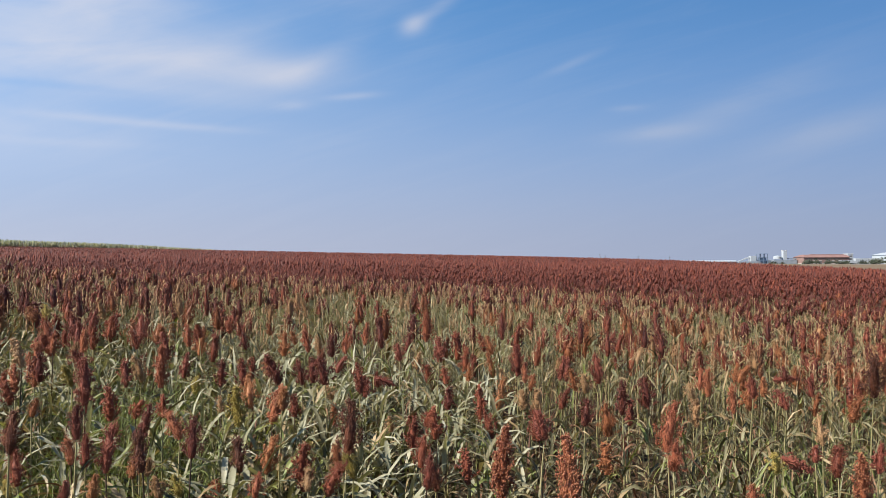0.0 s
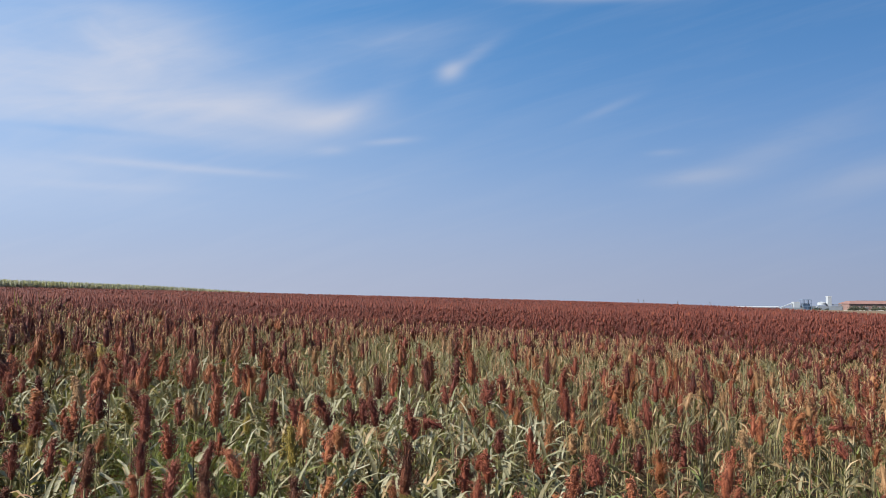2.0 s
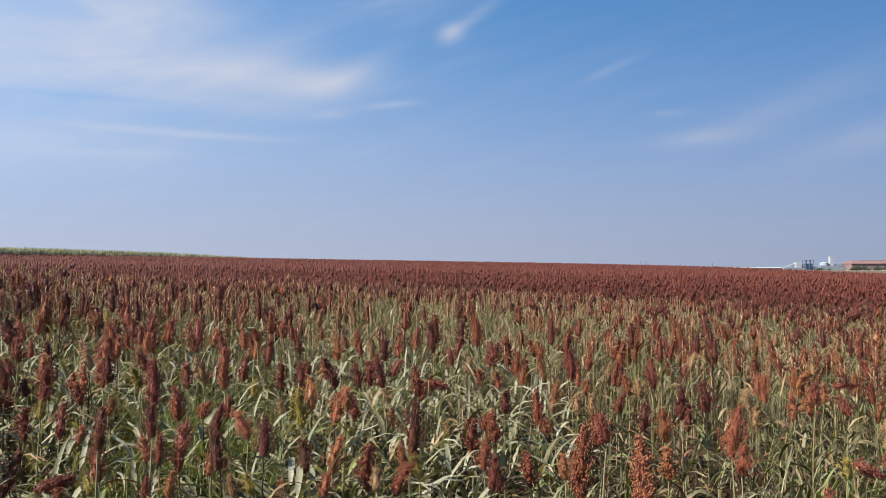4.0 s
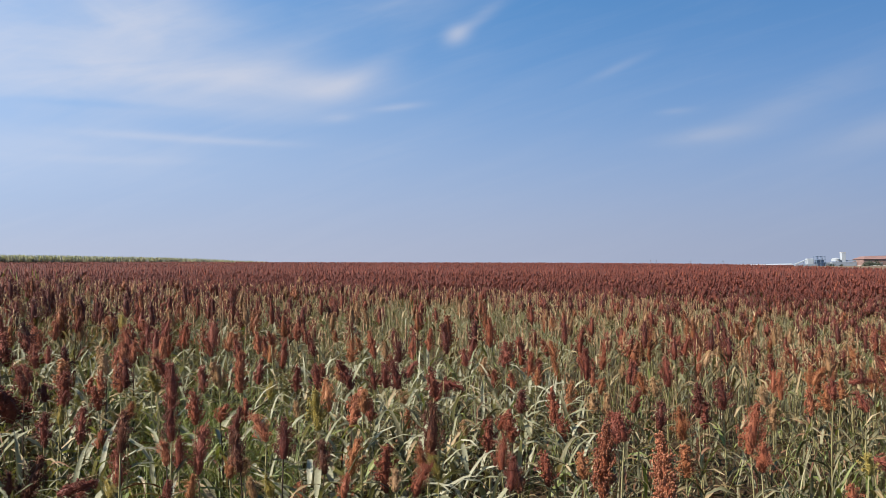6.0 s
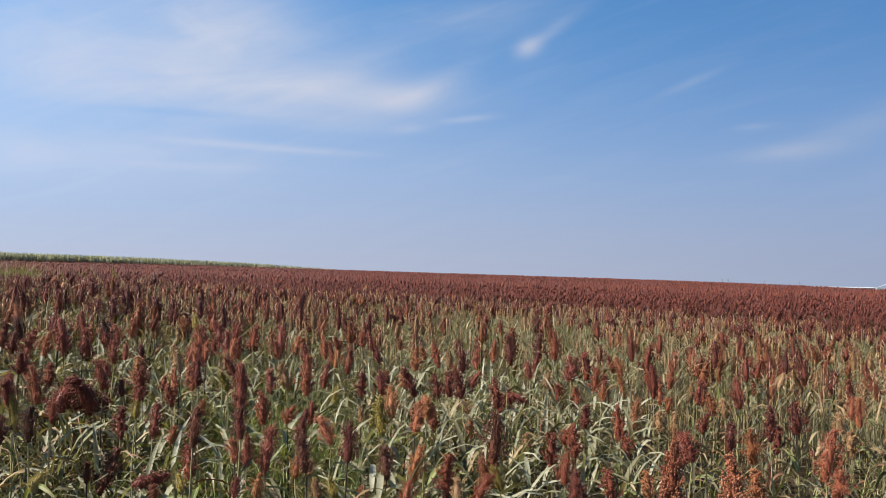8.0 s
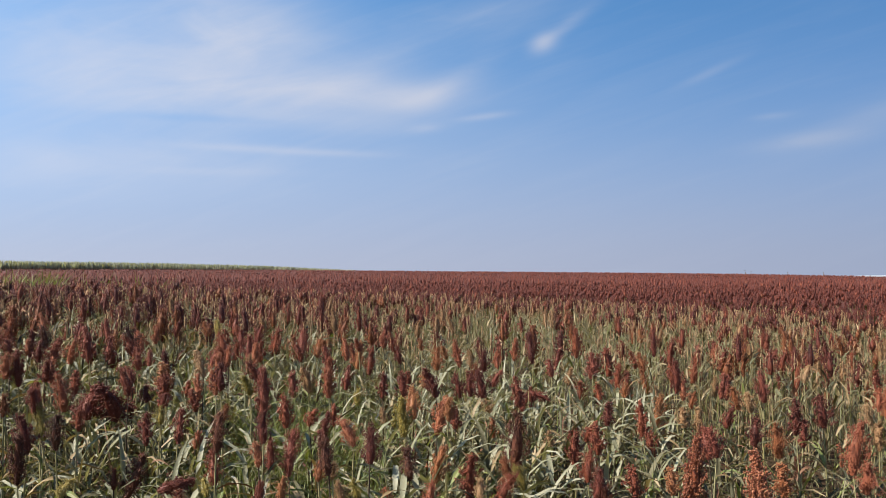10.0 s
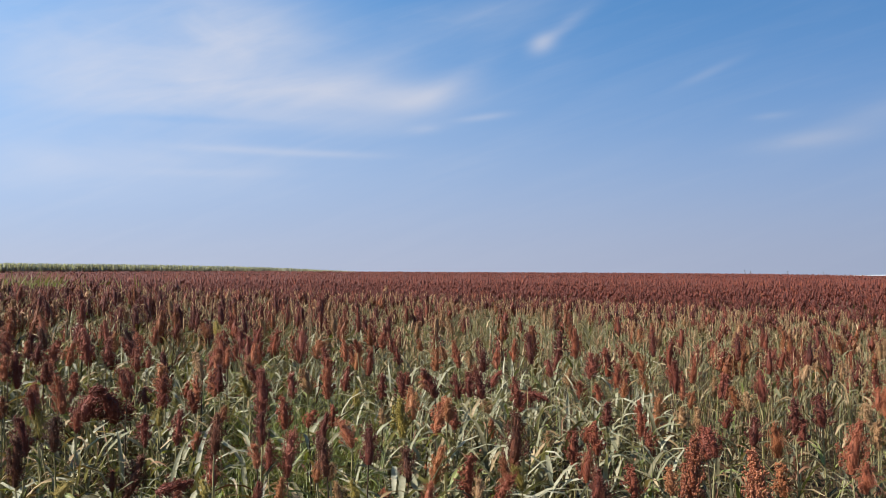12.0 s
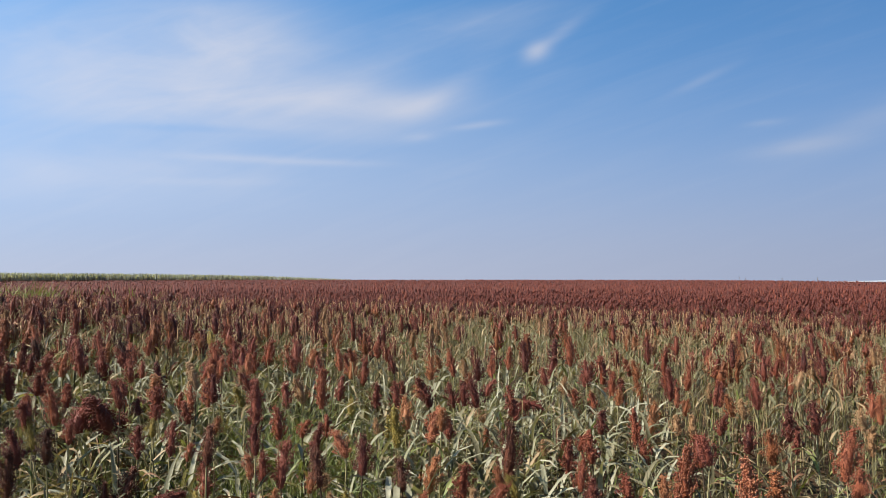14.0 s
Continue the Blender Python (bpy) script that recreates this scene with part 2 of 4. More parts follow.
def mesh_of(name, verts, tris, mats=None, slots=(), smooth=True):
    verts, tris = np.asarray(verts, np.float32), np.asarray(tris, np.int32)
    me = bpy.data.meshes.new(name)
    me.vertices.add(len(verts))
    me.vertices.foreach_set("co", verts.ravel())
    me.loops.add(tris.size)
    me.loops.foreach_set("vertex_index", tris.ravel())
    me.polygons.add(len(tris))
    me.polygons.foreach_set("loop_start", np.arange(0, tris.size, tris.shape[1], dtype=np.int32))
    for m in slots:
        me.materials.append(m)
    if mats is not None:
        me.polygons.foreach_set("material_index", np.asarray(mats, np.int32))
    me.polygons.foreach_set("use_smooth", np.full(len(tris), smooth))
    me.update(calc_edges=True)
    me.validate()
    return me


def polar_sheet(radii, azimuths, height):
    r, a = np.meshgrid(radii, azimuths, indexing="ij")
    x, y = r * np.sin(a), r * np.cos(a)
    verts = np.stack([x, y, height(x, y)], -1).reshape(-1, 3)
    i, j = np.meshgrid(np.arange(len(radii) - 1), np.arange(len(azimuths) - 1), indexing="ij")
    k = (i * len(azimuths) + j).ravel()
    quads = np.stack([k, k + len(azimuths), k + len(azimuths) + 1, k + 1], 1)
    return verts, quads


def clods(x, y):
    d = np.hypot(x, y)
    lump = 0.025 * np.sin(7.3 * x + 2.1 * np.sin(5.1 * y)) * np.sin(6.1 * y + 1.7 * np.sin(4.3 * x))
    return rise(x, y) + lump * np.clip(1 - d / 40, 0, 1)


v, q = polar_sheet(np.r_[0.02, np.arange(0.15, 12, 0.15), np.geomspace(12, 4600, 90)], np.linspace(-math.pi, math.pi, 241), clods)
ground = tagged(new("ground", mesh_of("ground", v, q, None, [SOIL])), "brown crumbly soil of a gently sloping crop field", "ground", kind="structure")

# ---------------------------------------------------------------- pieces of a sorghum plant
rng = np.random.default_rng(7)
OCTA_V = np.array([(1, 0, 0), (-1, 0, 0), (0, 1, 0), (0, -1, 0), (0, 0, 1), (0, 0, -1)], float)
OCTA_T = np.array([(0, 2, 4), (2, 1, 4), (1, 3, 4), (3, 0, 4), (2, 0, 5), (1, 2, 5), (3, 1, 5), (0, 3, 5)])


def join(pieces):
    """Pieces of (verts, tris, material numbers) into one."""
    vs, ts, ms, n = [], [], [], 0
    for pv, pt, pm in pieces:
        vs.append(pv), ts.append(pt + n), ms.append(np.broadcast_to(pm, len(pt)))
        n += len(pv)
    return np.concatenate(vs), np.concatenate(ts), np.concatenate(ms)


def tube(path, radii, sides):
    """A closed-sided tube of triangles along a path."""
    path, k = np.asarray(path, float), np.arange(sides) * 2 * math.pi / sides
    ring = np.stack([np.cos(k), np.sin(k), np.zeros(sides)], 1)
    verts = (path[:, None] + ring[None] * np.asarray(radii)[:, None, None]).reshape(-1, 3)
    tris = []
    for i in range(len(path) - 1):
        for j in range(sides):
            a, b = i * sides + j, i * sides + (j + 1) % sides
            tris += [(a, b, b + sides), (a, b + sides, a + sides)]
    return verts, np.array(tris)


def head_axis(s, bend):
    """The curve of a panicle's axis, 1 long, from its base; bend makes it nod."""
    s = np.asarray(s, float)
    a = bend * s
    if abs(bend) < 1e-3:
        return np.stack([0 * s, 0 * s, s], -1)
    return np.stack([(1 - np.cos(a)) / bend, 0 * s, np.sin(a) / bend], -1)


def head_profile(s, shape):
    return np.clip(np.sin(math.pi * np.clip(s * 0.96 + 0.03, 0, 1) ** shape), 0, 1) ** 0.75


def panicle(r, grains, width, bend=0.0, shape=0.8, size=0.022, branches=24, sides=6, rings=7, long=1.4, ragged=0.22):
    """A ripe grain head, 1 long: branches that climb outward from its axis, each thick with grains. One unit is its length."""
    bs = (np.arange(branches) + r.uniform(0.1, 0.9, branches)) / branches * 0.88
    ba = np.arange(branches) * 2.39996 + r.normal(0, 0.4, branches)
    bl = np.minimum(np.clip(r.normal(0.20, 0.05, branches), 0.10, 0.32), 1.04 - bs)
    reach = width * head_profile(np.clip(bs + 0.6 * bl, 0, 1), shape) * np.clip(r.normal(0.90, ragged, branches), 0.55, 1.35)
    clump = np.clip(r.normal(1.0, 0.25, branches), 0.6, 1.5) * (0.55 + 0.45 * np.sin(math.pi * np.clip(bs, 0.05, 0.95)))
    inner, grains = int(grains * 0.28), grains - int(grains * 0.28)
    pick = np.arange(grains) % branches
    t = np.clip(r.normal(0.72, 0.22, grains), 0.05, 1.1)
    along = bs[pick] + bl[pick] * t
    out = reach[pick] * np.sin(0.5 * math.pi * np.clip(t * 1.1, 0, 1)) ** 0.8
    jitter = np.clip(r.normal(0, 1, (grains, 3)), -1.7, 1.7) * (clump[pick] * width)[:, None] * np.array([0.17, 0.17, 0.16])
    a = ba[pick]
    place = head_axis(along, bend) + np.stack([np.cos(a) * out, np.sin(a) * out, 0 * out], 1) + jitter
    si, ai = (np.arange(inner) + 0.5) / inner * 0.94, np.arange(inner) * 2.39996 + r.normal(0, 0.15, inner)
    ri = width * head_profile(si, shape) * np.clip(r.normal(0.50, 0.10, inner), 0.35, 0.8)
    place = np.r_[place, head_axis(si, bend) + np.stack([np.cos(ai) * ri, np.sin(ai) * ri, 0 * ri], 1)]
    a = np.r_[a, ai]
    core = np.linspace(0.0, 0.92, rings)
    pieces = [(*tube(head_axis(core, bend), 0.40 * width * head_profile(core, shape) + 0.006, sides), 0)]
    for p, turn in zip(place, a):
        tip = np.array((Matrix.Rotation(turn, 3, "Z") @ Euler((r.normal(0, 0.35), 0.35 + r.normal(0, 0.35), 0)).to_matrix()))
        pieces.append((OCTA_V * np.array([1.0, 1.0, long]) @ tip.T * size * r.uniform(0.7, 1.35) + p, OCTA_T, 0))
    return join(pieces)


def blade(r, length, width, start, droop, steps, fold=0.35, twist=0.5, wave=0.0):
    """A leaf blade that leaves the stalk along +x, arching: start is its angle above the level, droop how far it bends (radians)."""
    s = np.linspace(0, 1, steps + 1)
    angle = start - droop * s ** 1.3
    dx, dz = np.cos(angle) * length / steps, np.sin(angle) * length / steps
    x, z = np.r_[0, np.cumsum(dx[:-1])], np.r_[0, np.cumsum(dz[:-1])]
    half = width / 2 * np.clip(np.minimum(0.45 + 2.2 * s, 1.0) * (1 - s ** 2.2) ** 0.8, 0.02, 1)
    roll = twist * s ** 1.5
    sway = r.normal(0, 0.04) * s ** 2 * length * 4
    mid = np.stack([x, sway, z], 1)
    normal = np.stack([-np.sin(angle), np.zeros_like(s), np.cos(angle)], 1)
    side = np.stack([np.zeros_like(s), np.ones_like(s), np.zeros_like(s)], 1)
    across = side * np.cos(roll)[:, None] + normal * np.sin(roll)[:, None]
    lift = normal * np.cos(roll)[:, None] - side * np.sin(roll)[:, None]
    ripple = wave * np.sin(s * 19 + r.uniform(0, 6))
    left = mid + across * half[:, None] + lift * (half * fold + ripple * half)[:, None]
    right = mid - across * half[:, None] + lift * (half * fold - ripple * half)[:, None]
    verts = np.stack([left, mid, right], 1).reshape(-1, 3)
    tris = []
    for i in range(steps):
        a = 3 * i
        for o in (0, 1):
            tris += [(a + o, a + o + 1, a + o + 4), (a + o, a + o + 4, a + o + 3)]
    return verts, np.array(tris)


def spin(v, angle):
    c, s = math.cos(angle), math.sin(angle)
    return v @ np.array([[c, s, 0], [-s, c, 0], [0, 0, 1]])


# panicles for the plants nearby: (width, bend, shape)
HEAD_FORMS = [(0.155, 0.10, 0.72), (0.185, 0.25, 0.62), (0.135, 0.05, 0.75), (0.175, 0.45, 0.64), (0.205, 0.15, 0.58), (0.150, 0.30, 0.8), (0.170, 0.02, 0.55), (0.30, 0.95, 0.66)]
fine_heads = [panicle(rng, 1050 if b < 0.9 else 1400, w * 1.22, b, sh, 0.0124 if b < 0.9 else 0.019, int(rng.integers(20, 32)), ragged=rng.uniform(0.20, 0.36)) for w, b, sh in HEAD_FORMS]
plain_heads = [panicle(rng, 440 if b < 0.9 else 900, w * 1.24, b, sh, 0.0182 if b < 0.9 else 0.018, int(rng.integers(16, 24)), 6, 6, 1.7, rng.uniform(0.20, 0.36)) for w, b, sh in HEAD_FORMS]
HEAD_MESH = {(k, i, d): mesh_of("panicle", hv, ht, None, [HEADS[k]]) for k in KINDS for d, heads in enumerate((fine_heads, plain_heads)) for i, (hv, ht, _) in enumerate(heads)}
compact_heads = [panicle(rng, 1700, w, b, sh, 0.0125, 44, ragged=0.10) for w, b, sh in ((0.165, 0.05, 0.62), (0.155, 0.12, 0.66), (0.175, 0.02, 0.58))]
HEAD_MESH |= {("dark", i, 0): mesh_of("panicle", hv, ht, None, [DARK_HEAD]) for i, (hv, ht, _) in enumerate(fine_heads)}
HEAD_MESH |= {("flecked", i, 0): mesh_of("panicle", *compact_heads[i % 3][:2], None, [FLECKED_HEAD]) for i in range(len(fine_heads))}
LEAF_FORMS = [(0.33, 0.024, 0.95, 2.4), (0.28, 0.018, 0.8, 2.6), (0.36, 0.036, 0.75, 2.1), (0.24, 0.015, 1.1, 1.5), (0.30, 0.030, 0.45, 1.6),
              (0.29, 0.028, 1.05, 3.1), (0.36, 0.020, 0.85, 1.8), (0.22, 0.014, 1.25, 0.8)]
leaf_arrays = [blade(rng, ln, wd, st, dr, 8, 0.5, rng.normal(0, 1.4), 0.4) for ln, wd, st, dr in LEAF_FORMS]


def ribbed(colours, withered):
    """A blade's colour with its pale midrib and a withered tip; rib and reach are laid on the blade's mesh."""

    def build(n):
        base = varied(*colours, 0.5, 9.0)(n)
        rib = n.add("ShaderNodeAttribute", attribute_name="rib").outputs["Fac"]
        reach = n.add("ShaderNodeAttribute", attribute_name="reach").outputs["Fac"]
        where = n.add("ShaderNodeTexCoord").outputs["Object"]
        whole = n.add("ShaderNodeObjectInfo").outputs["Random"]
        tip = n.math("ADD", n.math("ADD", reach, n.math("MULTIPLY", n.noise(where, 22.0, 4.0), 0.5)), n.math("MULTIPLY", whole, 0.35))
        dried = n.mix(n.math("MULTIPLY", n.smooth(tip, 0.95, 1.25), 0.9), base, withered)
        return n.mix(n.math("MULTIPLY", n.smooth(rib, 0.78, 0.94), 0.55), dried, (0.44, 0.42, 0.25, 1))

    return build


NEAR_LEAF = material("ribbed_leaf", ribbed(((0.011, 0.010, 0.004), (0.065, 0.057, 0.026), (0.238, 0.205, 0.114)), (0.212, 0.138, 0.062, 1)), rough=0.55, specular=0.28, through_light=0.16, bump=leaf_veins)
NEAR_PALE = material("ribbed_pale_leaf", ribbed(((0.051, 0.052, 0.032), (0.189, 0.183, 0.129), (0.421, 0.405, 0.344)), (0.294, 0.208, 0.118, 1)), rough=0.42, specular=0.28, through_light=0.18, bump=leaf_veins)
NEAR_FRESH = material("ribbed_fresh_leaf", ribbed(((0.061, 0.079, 0.017), (0.153, 0.177, 0.050), (0.276, 0.292, 0.114)), (0.215, 0.174, 0.074, 1)), rough=0.5, specular=0.3, through_light=0.28)
LEAF_MESH = {(n, i): mesh_of("leaf", lv, lt, None, [m]) for n, m in (("green", NEAR_LEAF), ("pale", NEAR_PALE), ("fresh", NEAR_FRESH), ("dry", DRY), ("russet", RUSSET)) for i, (lv, lt) in enumerate(leaf_arrays)}
for me in LEAF_MESH.values():
    rows = len(me.vertices) // 3
    me.attributes.new("rib", "FLOAT", "POINT").data.foreach_set("value", np.tile([0.0, 1.0, 0.0], rows))
    me.attributes.new("reach", "FLOAT", "POINT").data.foreach_set("value", np.repeat(np.linspace(0, 1, rows), 3))


def stalk_array(r):
    z = np.array([0, 0.18, 0.2, 0.4, 0.42, 0.6, 0.62, 0.8, 1.0])
    rad = np.array([8, 7, 8, 6.5, 7, 5.5, 6, 4, 3.3]) * 0.001
    bow = r.normal(0, 0.02, 2)
    return tube(np.stack([bow[0] * np.sin(z * 3.1), bow[1] * np.sin(z * 3.1), z], 1), rad, 6)


stalk_arrays = [stalk_array(rng) for _ in range(4)]
DARK_STALK = material("dark_stalk", varied((0.019, 0.011, 0.007), (0.053, 0.033, 0.020), (0.114, 0.073, 0.044), 0.6, 14.0), rough=0.6, specular=0.3)
STALK_MESH = [mesh_of("stalk", sv, st, None, [STALK]) for sv, st in stalk_arrays] + [mesh_of("stalk", sv, st, None, [DARK_STALK]) for sv, st in stalk_arrays[:1]]

LABELS = {
    "maroon": "sorghum plant with a dark maroon ripe grain head",
    "red": "sorghum plant with a red-brown compact grain head",
    "rust": "sorghum plant with an orange-red ripening grain head",
    "tan": "sorghum plant with a pale tan-orange grain head",
    "dark": "sorghum plant with a near-black maroon overripe grain head",
    "flecked": "tall sorghum plant with a red grain head flecked with pale grains",
    "green": "sorghum plant with a small unripe yellow-green grain head",
}


def part(name, mesh, parent, matrix):
    ob = new(name, mesh)
    ob.parent = parent
    ob.matrix_basis = matrix
    return ob


def sorghum_plant(x, y, top, length, kind, r, form=None, lean=None, bent=None):
    """A sorghum plant in the ground at x, y: its top above the soil, the length of its head; bent is how far a broken head hangs over (degrees, towards +x)."""
    plant = tagged(new("sorghum_plant"), LABELS[kind], "plant", "sorghum plants")
    lean = r.normal(0, 3.0, 2) if lean is None else lean
    plant.matrix_basis = pose(x, y, float(rise(x, y)) - 0.01, lean[0], lean[1], r.uniform(0, 360) if bent is None else 0)
    base, girth = top - length, math.sqrt(0.275 * length) * (1.0 if y < 4.2 else 1.16)
    part("stalk", STALK_MESH[r.integers(4) if r.random() > (0.18 if x < 0 else 0.08) else 4], plant, Matrix.Diagonal((1.0, 1.0, base + 0.02, 1)))
    form = int(r.integers(7)) if form is None else form
    part("panicle", HEAD_MESH[kind, form, 0 if y < 4.6 or length > 0.26 or kind in ("flecked", "dark") else 1], plant, Matrix.Translation((0, 0, base)) @ pose(0, 0, 0, r.normal(0, 7), r.normal(0, 7) if bent is None else bent, r.uniform(0, 360) if bent is None else 0) @ Matrix.Diagonal((girth * r.uniform(0.9, 1.15), girth, length, 1)))
    count = 9
    turn = r.uniform(0, 360)
    for i in range(count):
        z = base * (0.16 + 0.64 * i / (count - 1)) + r.normal(0, 0.02)
        tone = "dry" if r.random() < ((0.22 if x < 0.6 else 0.06) if i < 3 else (0.08 if x < 0.6 else 0.02)) else ("fresh" if r.random() < (0.2 if x < -0.5 else 0.07) else ("russet" if r.random() < 0.14 else ("pale" if r.random() < (0.34 if x < 0.7 else 0.03) else "green")))
        size = r.uniform(0.75, 1.1) * (0.75 if i == count - 1 else 1.0)
        part("leaf", LEAF_MESH[tone, int(r.integers(8))], plant, pose(0, 0, z, r.normal(0, 8), r.normal(0, 8), turn + 180 * i + r.normal(0, 32)) @ Matrix.Scale(size, 4))
    return plant


# plants one can tell apart: x, y, top, head length
DARKEST = [
    (-1.53, 2.79, 1.31, 0.15), (-2.63, 3.1, 1.06, 0.23), (-1.23, 3.25, 1.16, 0.17), (-2.62, 3.35, 1.11, 0.18), (-2.31, 3.44, 0.93, 0.23),
    (-0.5, 4.28, 1.15, 0.3), (-1.09, 4.29, 0.9, 0.19), (-0.01, 4.29, 0.87, 0.18), (3.05, 5.44, 1.55, 0.31), (-4.43, 5.72, 1.22, 0.19),
    (1.55, 6.43, 0.62, 0.2), (-4.08, 6.46, 1.19, 0.27), (3.76, 9.11, 1.18, 0.33),
]
MAROON_NEAR = [
    (-1.51, 3.15, 0.96, 0.09), (-2.76, 3.33, 1.09, 0.19), (-1.13, 3.58, 1.15, 0.18), (-1.73, 3.74, 1.13, 0.16), (-1.75, 3.88, 0.96, 0.16),
    (-1.66, 3.9, 1.02, 0.25), (-1.49, 3.9, 1.13, 0.19), (-2.5, 3.95, 1.01, 0.18), (-2.41, 4.13, 1.01, 0.2), (-0.06, 4.18, 0.91, 0.18),
    (-2.74, 4.54, 1.02, 0.11), (-3.76, 4.55, 1.19, 0.24), (-2.08, 4.59, 1.21, 0.27), (2.62, 4.63, 1.07, 0.17), (2.25, 4.65, 1.03, 0.1),
    (0.65, 4.75, 1.1, 0.18), (-4.08, 5.17, 1.16, 0.15),
]
MAROON_MIDDLE = [
    (-2.66, 5.21, 1.12, 0.19), (-3.58, 5.6, 0.98, 0.14), (-0.84, 5.77, 1.17, 0.21), (-4.16, 5.9, 1.2, 0.26), (-1.65, 5.91, 1.05, 0.19),
    (-4.01, 5.93, 1.14, 0.19), (-3.67, 5.99, 1.05, 0.13), (1.41, 6, 1.12, 0.25), (-0.97, 6.02, 1.11, 0.19), (0.07, 6.02, 0.97, 0.17),
    (-1.51, 6.06, 1.05, 0.2), (1.62, 6.07, 1.16, 0.23), (-1.06, 6.08, 1.08, 0.19), (1.15, 6.14, 0.94, 0.21), (-1.29, 6.28, 1.09, 0.25),
    (1.55, 6.34, 0.92, 0.2), (-0.84, 6.48, 1.08, 0.14),
]
MAROON_BEYOND = [
    (-3.1, 6.72, 1.16, 0.23), (0.71, 7.07, 1.23, 0.29), (1.54, 7.51, 1.15, 0.28), (-1.06, 7.74, 1.1, 0.21), (-3.03, 7.89, 1.16, 0.31),
    (-0.61, 8.31, 1.28, 0.34), (4.03, 8.42, 0.98, 0.21), (1.4, 8.59, 0.95, 0.25), (-0.37, 9.04, 1.05, 0.24), (2.18, 9.57, 1.03, 0.29),
    (0.24, 9.88, 1.01, 0.24), (0.81, 10, 1.29, 0.34), (2.49, 10.12, 1.19, 0.33), (2.16, 10.14, 1.17, 0.32), (5.02, 10.45, 1.07, 0.31),
    (1.39, 10.5, 1.09, 0.26), (3.26, 10.61, 0.92, 0.32), (3.03, 10.72, 1.25, 0.32),
]
RED_NEAR = [
    (-2.5, 3.35, 1.13, 0.1), (-1.83, 3.4, 1, 0.16), (1.38, 3.41, 1.1, 0.09), (-2.38, 3.45, 0.84, 0.1), (-2.05, 3.48, 0.79, 0.09),
    (-1.77, 3.76, 0.97, 0.13), (-0.89, 3.79, 0.86, 0.12), (-0.54, 3.81, 0.95, 0.18), (-3.26, 4.08, 1.1, 0.15), (1.27, 4.21, 1.09, 0.16),
    (-1.4, 4.24, 1.05, 0.17), (-3.26, 4.31, 1.11, 0.23), (-0.75, 4.33, 0.88, 0.26), (-1.25, 4.41, 0.62, 0.09), (2.29, 4.46, 1.08, 0.18),
    (-2.48, 4.47, 0.81, 0.11), (-3.83, 4.52, 1.17, 0.17), (-0.1, 4.56, 0.92, 0.18), (-1.81, 4.66, 1, 0.13), (0.18, 4.71, 0.82, 0.2),
    (-3.7, 4.73, 1.11, 0.15), (-1.02, 4.8, 1.11, 0.24),
]
RED_MIDDLE = [
    (-1.7, 4.82, 0.99, 0.14), (-3.57, 4.86, 1.03, 0.16), (1.43, 4.88, 1.18, 0.31), (0.66, 5.12, 1.02, 0.2), (-2.81, 5.13, 0.94, 0.16),
    (-4.31, 5.16, 1.2, 0.15), (-4.02, 5.23, 1.15, 0.16), (-0.02, 5.24, 0.96, 0.21), (-2.76, 5.33, 1.18, 0.31), (-0.18, 5.39, 0.87, 0.24),
    (-1.93, 5.43, 1.19, 0.28), (-4.01, 5.44, 1.15, 0.18), (-1, 5.44, 0.93, 0.15), (-3.11, 5.56, 0.91, 0.12), (-0.09, 5.64, 0.88, 0.14),
    (-0.57, 5.7, 1.14, 0.21), (0.32, 5.94, 1.01, 0.25), (0.42, 6.18, 0.79, 0.23), (-3.94, 6.19, 0.69, 0.25), (-3.18, 6.42, 1.21, 0.31),
    (1.06, 6.72, 0.92, 0.18), (2.59, 6.85, 1.04, 0.24),
]
RED_BEYOND = [
    (-0.54, 6.96, 0.89, 0.13), (-3.16, 7.48, 1.15, 0.24), (0.85, 7.7, 0.98, 0.19), (0.08, 7.8, 0.87, 0.22), (-0.1, 7.82, 0.89, 0.2),
    (-2.27, 7.83, 1.01, 0.28), (-2.51, 7.83, 1.09, 0.23), (-3, 7.87, 0.74, 0.31), (0.37, 8.31, 0.94, 0.23), (2.9, 8.39, 0.99, 0.3),
    (0.29, 8.74, 0.97, 0.27), (-2.23, 8.78, 1.1, 0.22), (1.12, 8.97, 1.11, 0.31), (-0.15, 9.11, 1.29, 0.34), (-0.87, 9.17, 1.1, 0.25),
    (3.48, 9.43, 1.19, 0.34), (2.36, 9.57, 0.99, 0.31), (4.99, 9.57, 1.04, 0.28), (0.57, 9.86, 1.02, 0.22), (2.88, 10.25, 0.9, 0.22),
    (1.75, 11.14, 1.06, 0.28), (3.76, 11.99, 1.06, 0.32),
]
RUST_NEAR = [
    (-1.31, 3.34, 1.02, 0.09), (-1.53, 3.45, 0.9, 0.12), (-3.17, 3.68, 1.09, 0.12), (-2.03, 3.9, 1.11, 0.09), (-0.5, 4.1, 0.96, 0.15),
    (-0.93, 4.23, 0.95, 0.22), (-0.9, 4.51, 1.16, 0.14), (0.38, 4.61, 0.86, 0.15), (-1.24, 5.14, 1.09, 0.21), (1.14, 5.26, 0.81, 0.21),
    (-3.23, 5.44, 1.05, 0.22), (-0.77, 5.78, 0.82, 0.15), (1.43, 6.58, 0.84, 0.27), (3.7, 6.98, 1.03, 0.25), (2.79, 6.99, 1.06, 0.25),
    (3.39, 7.03, 1, 0.2), (0.83, 7.05, 0.97, 0.15), (0.56, 7.53, 0.84, 0.31),
]
